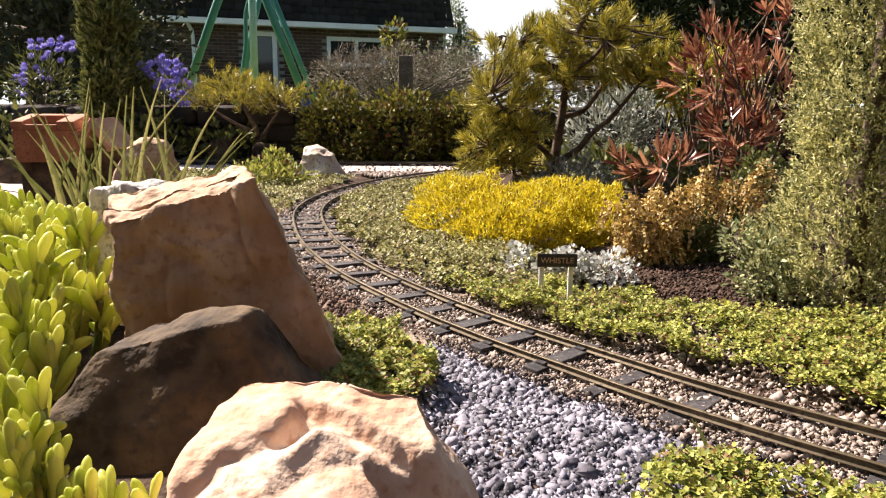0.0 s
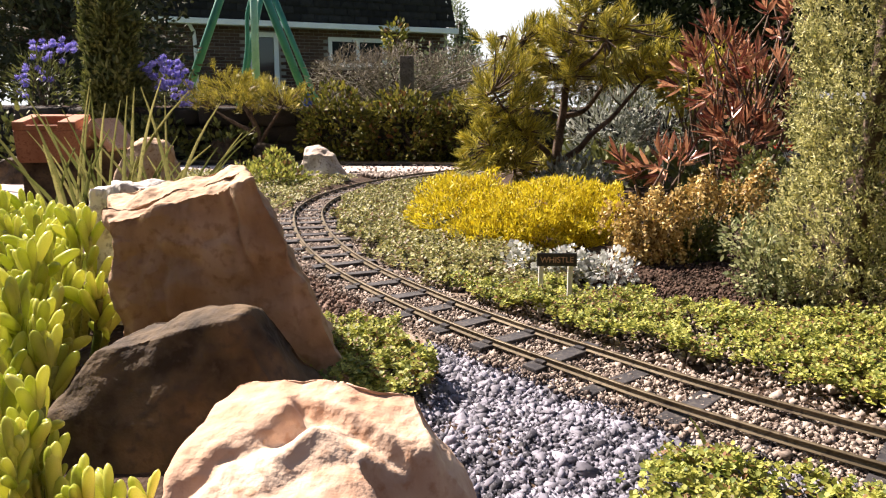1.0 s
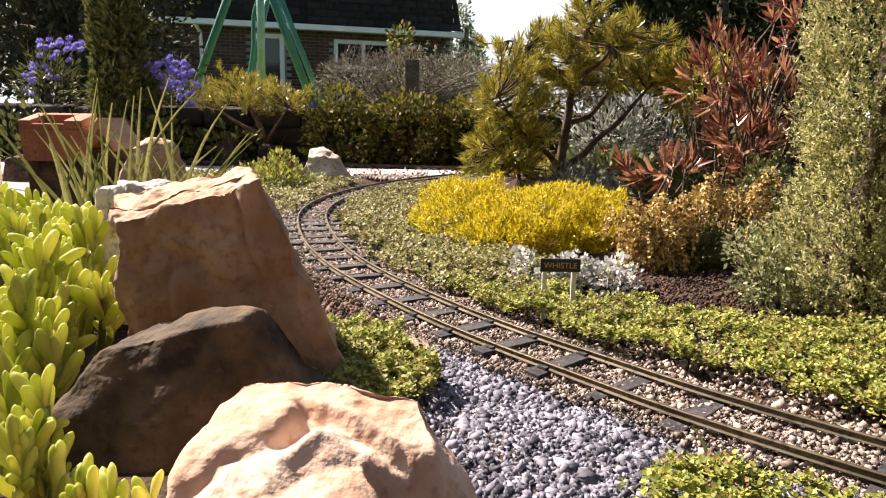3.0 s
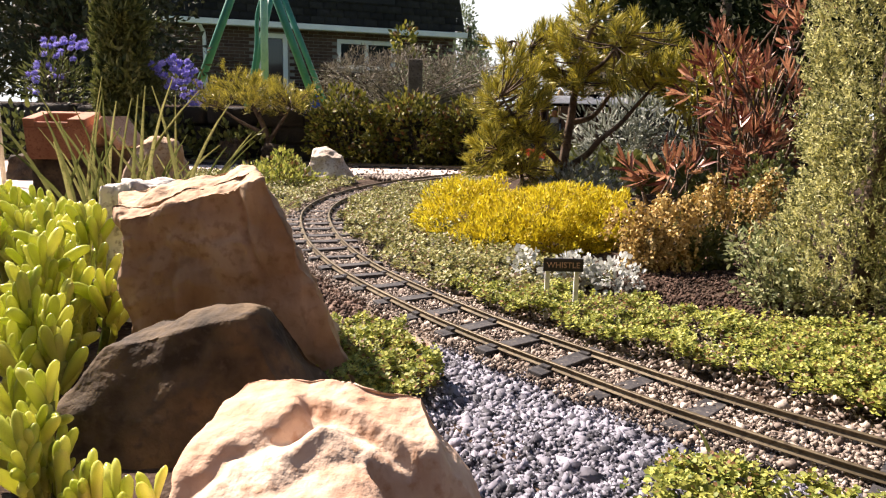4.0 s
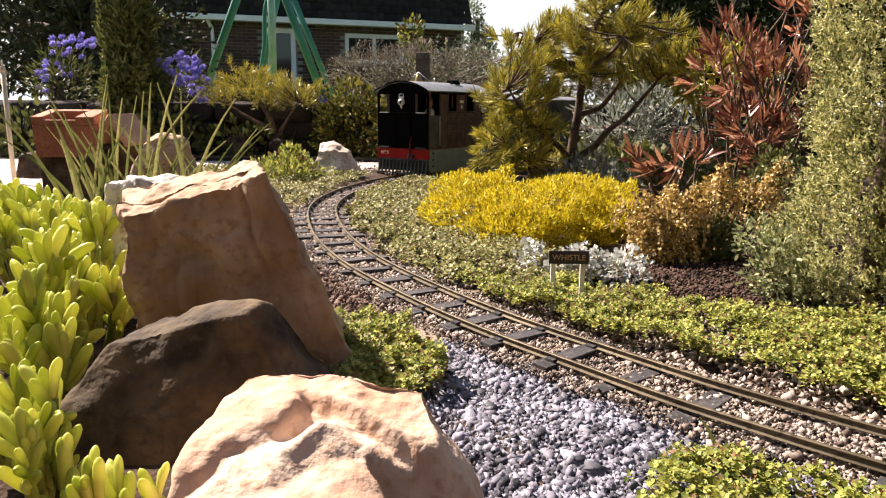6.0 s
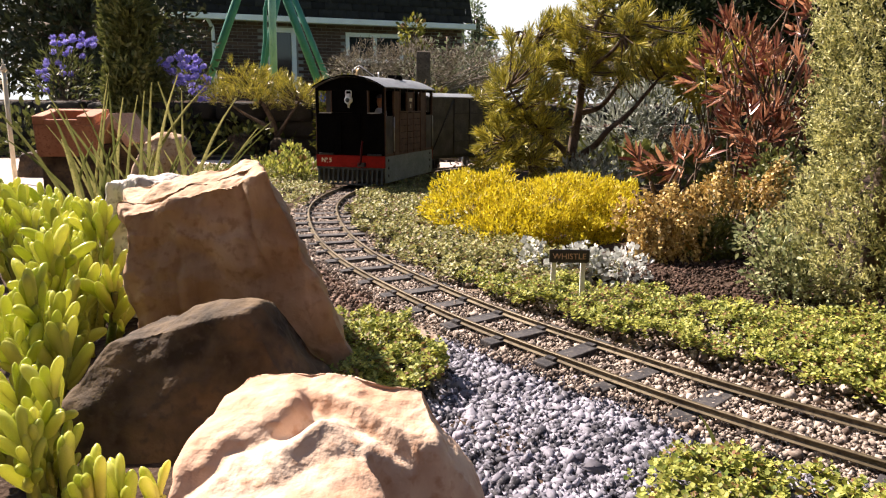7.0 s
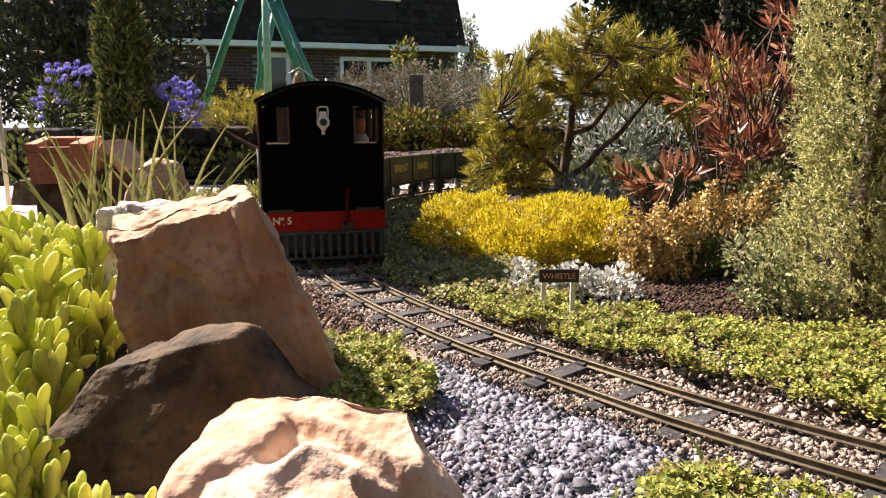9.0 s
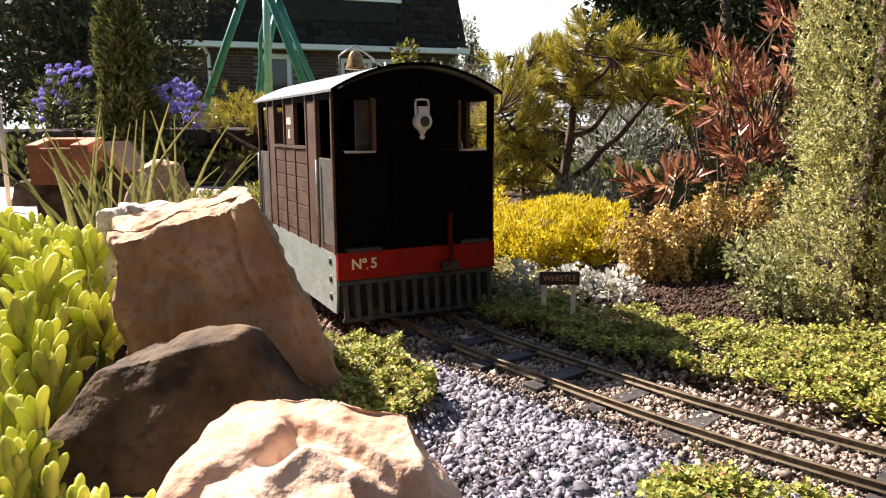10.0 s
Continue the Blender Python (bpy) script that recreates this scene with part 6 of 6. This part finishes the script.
def chassis(wagon, half, axle):
    part("underframe", box(-0.040, 0.040, -half, half, 0.036, 0.046, 0.001), "sign_black", wagon, "black underframe")
    for y in (-axle, axle):
        SPINNING.append((part("wheelset", WHEELS, "steel", wagon, "worn steel wheels", at=pose(0, y, R_WHEEL + 0.002)), y))
        for x in (-0.034, 0.034):
            part("axle_box", box(x - 0.004, x + 0.004, y - 0.008, y + 0.008, 0.012, 0.036, 0.001), "sign_black", wagon)
            part("journal", lathe([(0.0045, 0), (0.0048, 0.003), (0.003, 0.005)], 10, "x"), "steel", wagon, "bright journal cap", at=pose(math.copysign(0.038, x), y, 0.018) @ (pose(0, 0, 0) if x > 0 else pose(0, 0, 0, 0, 0, 180)))
    for y in (-half - 0.008, half + 0.008):
        part("coupler", box(-0.006, 0.006, y - 0.010, y + 0.010, 0.038, 0.046, 0.001), "sign_black", wagon)


def build_van():
    van = thing("goods_van", "grey-brown planked goods van with double doors and strap hinges", "wagon")
    w, h = 0.060, 0.176
    for y in (-h, h):
        part("end_wall", box(-w, w, y - 0.002, y + 0.002, 0.046, 0.188, 0.0006), "wagon_grey", van)
    for x in (-w, w):
        g = 1 if x > 0 else -1
        s = part("side_wall", box(x - 0.0018, x + 0.0018, -h + 0.002, h - 0.002, 0.046, 0.188), "wagon_grey", van)
        for y in (-0.172, -0.070, 0.0, 0.070, 0.172):
            part("upright", box(x + g * 0.0032 - 0.0013, x + g * 0.0032 + 0.0013, y - 0.0022, y + 0.0022, 0.047, 0.186), "sign_black", s)
        for y0, y1 in ((-0.168, -0.074), (0.168, 0.074)):
            part("brace", rod((x + g * 0.0030, y0, 0.050), (x + g * 0.0030, y1, 0.184), 0.0018, 5), "sign_black", s)
        for z in (0.080, 0.150):
            for y in (-0.034, 0.034):
                part("hinge", box(x + g * 0.0030 - 0.001, x + g * 0.0030 + 0.001, y - 0.030, y + 0.030, z - 0.0016, z + 0.0016), "sign_black", s, "black strap hinge")
    bm = bmesh.new()
    rows = []
    for k in range(-8, 9):
        u = k / 8
        rows.append([bm.verts.new((u * (w + 0.004), y, 0.1885 + 0.010 * (1 - u * u) + dz)) for y, dz in ((-h - 0.004, 0), (h + 0.004, 0), (h + 0.004, 0.002), (-h - 0.004, 0.002))])
    for a, b in zip(rows[:-1], rows[1:]):
        for k in range(4):
            bm.faces.new((a[k], b[k], b[(k + 1) % 4], a[(k + 1) % 4]))
    bm.faces.new(rows[0])
    bm.faces.new(rows[-1][::-1])
    bmesh.ops.recalc_face_normals(bm, faces=bm.faces[:])
    part("roof", bm, "roof_grey", van, "light grey roof")
    chassis(van, h, 0.105)
    return van


def build_open(mat, words, label):
    wag = thing("open_wagon", label, "wagon", group="open wagons in the train")
    w, h = 0.058, 0.130
    for y in (-h, h):
        part("end_wall", box(-w, w, y - 0.002, y + 0.002, 0.046, 0.104, 0.0006), mat, wag)
    for x in (-w, w):
        g = 1 if x > 0 else -1
        s = part("side_wall", box(x - 0.0018, x + 0.0018, -h + 0.002, h - 0.002, 0.046, 0.104), mat, wag)
        part("top_rail", box(x - 0.0025, x + 0.0025, -h, h, 0.1042, 0.1065), "roof_grey", s, "worn grey top rail")
        for y in (-0.118, -0.050 if not words else -0.002, 0.118) + (() if words else (0.050,)):
            part("strap", box(x + g * 0.0030 - 0.0013, x + g * 0.0030 + 0.0013, y - 0.0024, y + 0.0024, 0.047, 0.104), "sign_black", s)
        if words and g > 0:
            for text, y in zip(words, (-0.060, 0.058)):
                lettering("letters", text, 0.0235, "yellow_paint", s, pose(x + 0.0021, y, 0.078, 90, 0, 90))
        elif words:
            for text, y in zip(words, (0.060, -0.058)):
                lettering("letters", text, 0.0235, "yellow_paint", s, pose(x - 0.0021, y, 0.078, 90, 0, -90))
    n = 800
    xy = rng.uniform((-w + 0.003, -h + 0.003), (w - 0.003, h - 0.003), (n, 2))
    z = 0.096 + 0.014 * (1 - (xy[:, 0] / w) ** 2) * (1 - (xy[:, 1] / h) ** 2)
    part("load", scatter(ICO, np.column_stack([xy, z]), rng.normal(size=(n, 3)), 0.0035 * rng.uniform(0.6, 1.5, n)), "mulch", wag, "heaped dark granular load", kind="stuff")
    part("load_bed", box(-w + 0.002, w - 0.002, -h + 0.002, h - 0.002, 0.050, 0.096), "soil", wag)
    chassis(wag, h, 0.075)
    return wag


loco = build_loco()
van = build_van()
sand_wagon = build_open("wagon_olive", ("BRENT", "SAND"), "olive open wagon lettered in yellow with a heaped load")
grey_wagon = build_open("wagon_grey", None, "plain grey open wagon with a heaped load")
last_wagon = copy_thing(grey_wagon, pose(0, 0, 0))

# the driver in the cab: one plain figure
me = as_mesh("driver_figure", lathe([(0.0105, 0.0), (0.0125, 0.004), (0.0120, 0.030), (0.0080, 0.036), (0.0045, 0.038), (0.0070, 0.042), (0.0080, 0.050), (0.0068, 0.056), (0.0085, 0.0565), (0.0075, 0.062), (0.0020, 0.0645)], 14))
for k in ("doll_white", "doll", "doll_blue"):
    me.materials.append(M[k])
for poly in me.polygons:
    z = poly.center.z
    poly.material_index = 0 if z < 0.037 else 1 if z < 0.056 else 2
driver = solid("driver_figure", me, "doll", "small plain model driver figure in the cab", "figurine")


def bogie_pose(s_mid, half):
    """A vehicle's pose on the track from its two axles; it runs towards its own -y."""
    a, b = on_line(s_mid + half), on_line(s_mid - half)
    d = a - b
    m = (a + b) / 2
    return pose(float(m[0]), float(m[1]), 0.0, 0, 0, math.degrees(math.atan2(d[1], d[0])) + 90)


SPEED, START = 0.30, 2.575
VEHICLES = ((loco, 0.150, 0.082), (van, 0.510, 0.105), (sand_wagon, 0.852, 0.075), (grey_wagon, 1.138, 0.075), (last_wagon, 1.424, 0.075))


def motions():
    times = [0.1 * k for k in range(101)]
    for ob, back, half in VEHICLES:
        walk(ob, [(t, bogie_pose(START + SPEED * t - back, half)) for t in times])
    walk(driver, [(t, bogie_pose(START + SPEED * t - 0.150, 0.082) @ pose(0.052, -0.108, 0.128)) for t in times])
    ticks = [k / 15 for k in range(151)]
    turn = math.degrees(SPEED / R_WHEEL)
    spinning = SPINNING + [(o, o.location.y) for o in last_wagon.children if o.name.startswith("wheelset")]
    for ob, y in spinning:
        walk(ob, [(t, pose(0, y, R_WHEEL + 0.002, (turn * t) % 360, 0, 0)) for t in ticks])


# ---- bricks of the house front ----
def brick_field():
    made, rest = 0, []
    bm = box(-0.1025, 0.1025, -0.004, 0.02, -0.0305, 0.0305, 0.003)
    me = bpy.data.meshes.new("brick")
    bm.to_mesh(me)
    bm.free()
    me.materials.append(M["brick"])
    cube_v = np.array([[x, y, z] for x in (-1, 1) for y in (-1, 1) for z in (-1, 1)], float)
    cube_f = np.array([[0, 1, 3], [0, 3, 2], [4, 6, 7], [4, 7, 5], [0, 4, 5], [0, 5, 1], [2, 3, 7], [2, 7, 6], [0, 2, 6], [0, 6, 4], [1, 5, 7], [1, 7, 3]])
    for row in range(24):
        z = 0.036 + row * 0.0715
        x = HX0 + 0.1075 + (row % 2) * 0.1075
        while x < HX1 - 0.1:
            hit = (DOOR[0] - 0.105 < x < DOOR[1] + 0.105 and z < DOOR[2] + 0.035) or (WIN[0] - 0.105 < x < WIN[1] + 0.105 and WIN[2] - 0.035 < z < WIN[3] + 0.035)
            if not hit:
                if made < 300 and z > 1.05 and -5.9 < x < -0.9:
                    part("brick", me, "brick", house, at=pose(x, 0.002, z))
                    made += 1
                else:
                    rest.append((cube_v * np.array([0.1025, 0.012, 0.0305]) + np.array([x, 0.010, z]), cube_f))
            x += 0.215
    part("brickwork", joined(*rest), "brick_rest", house, kind="stuff")


brick_field()
motions()
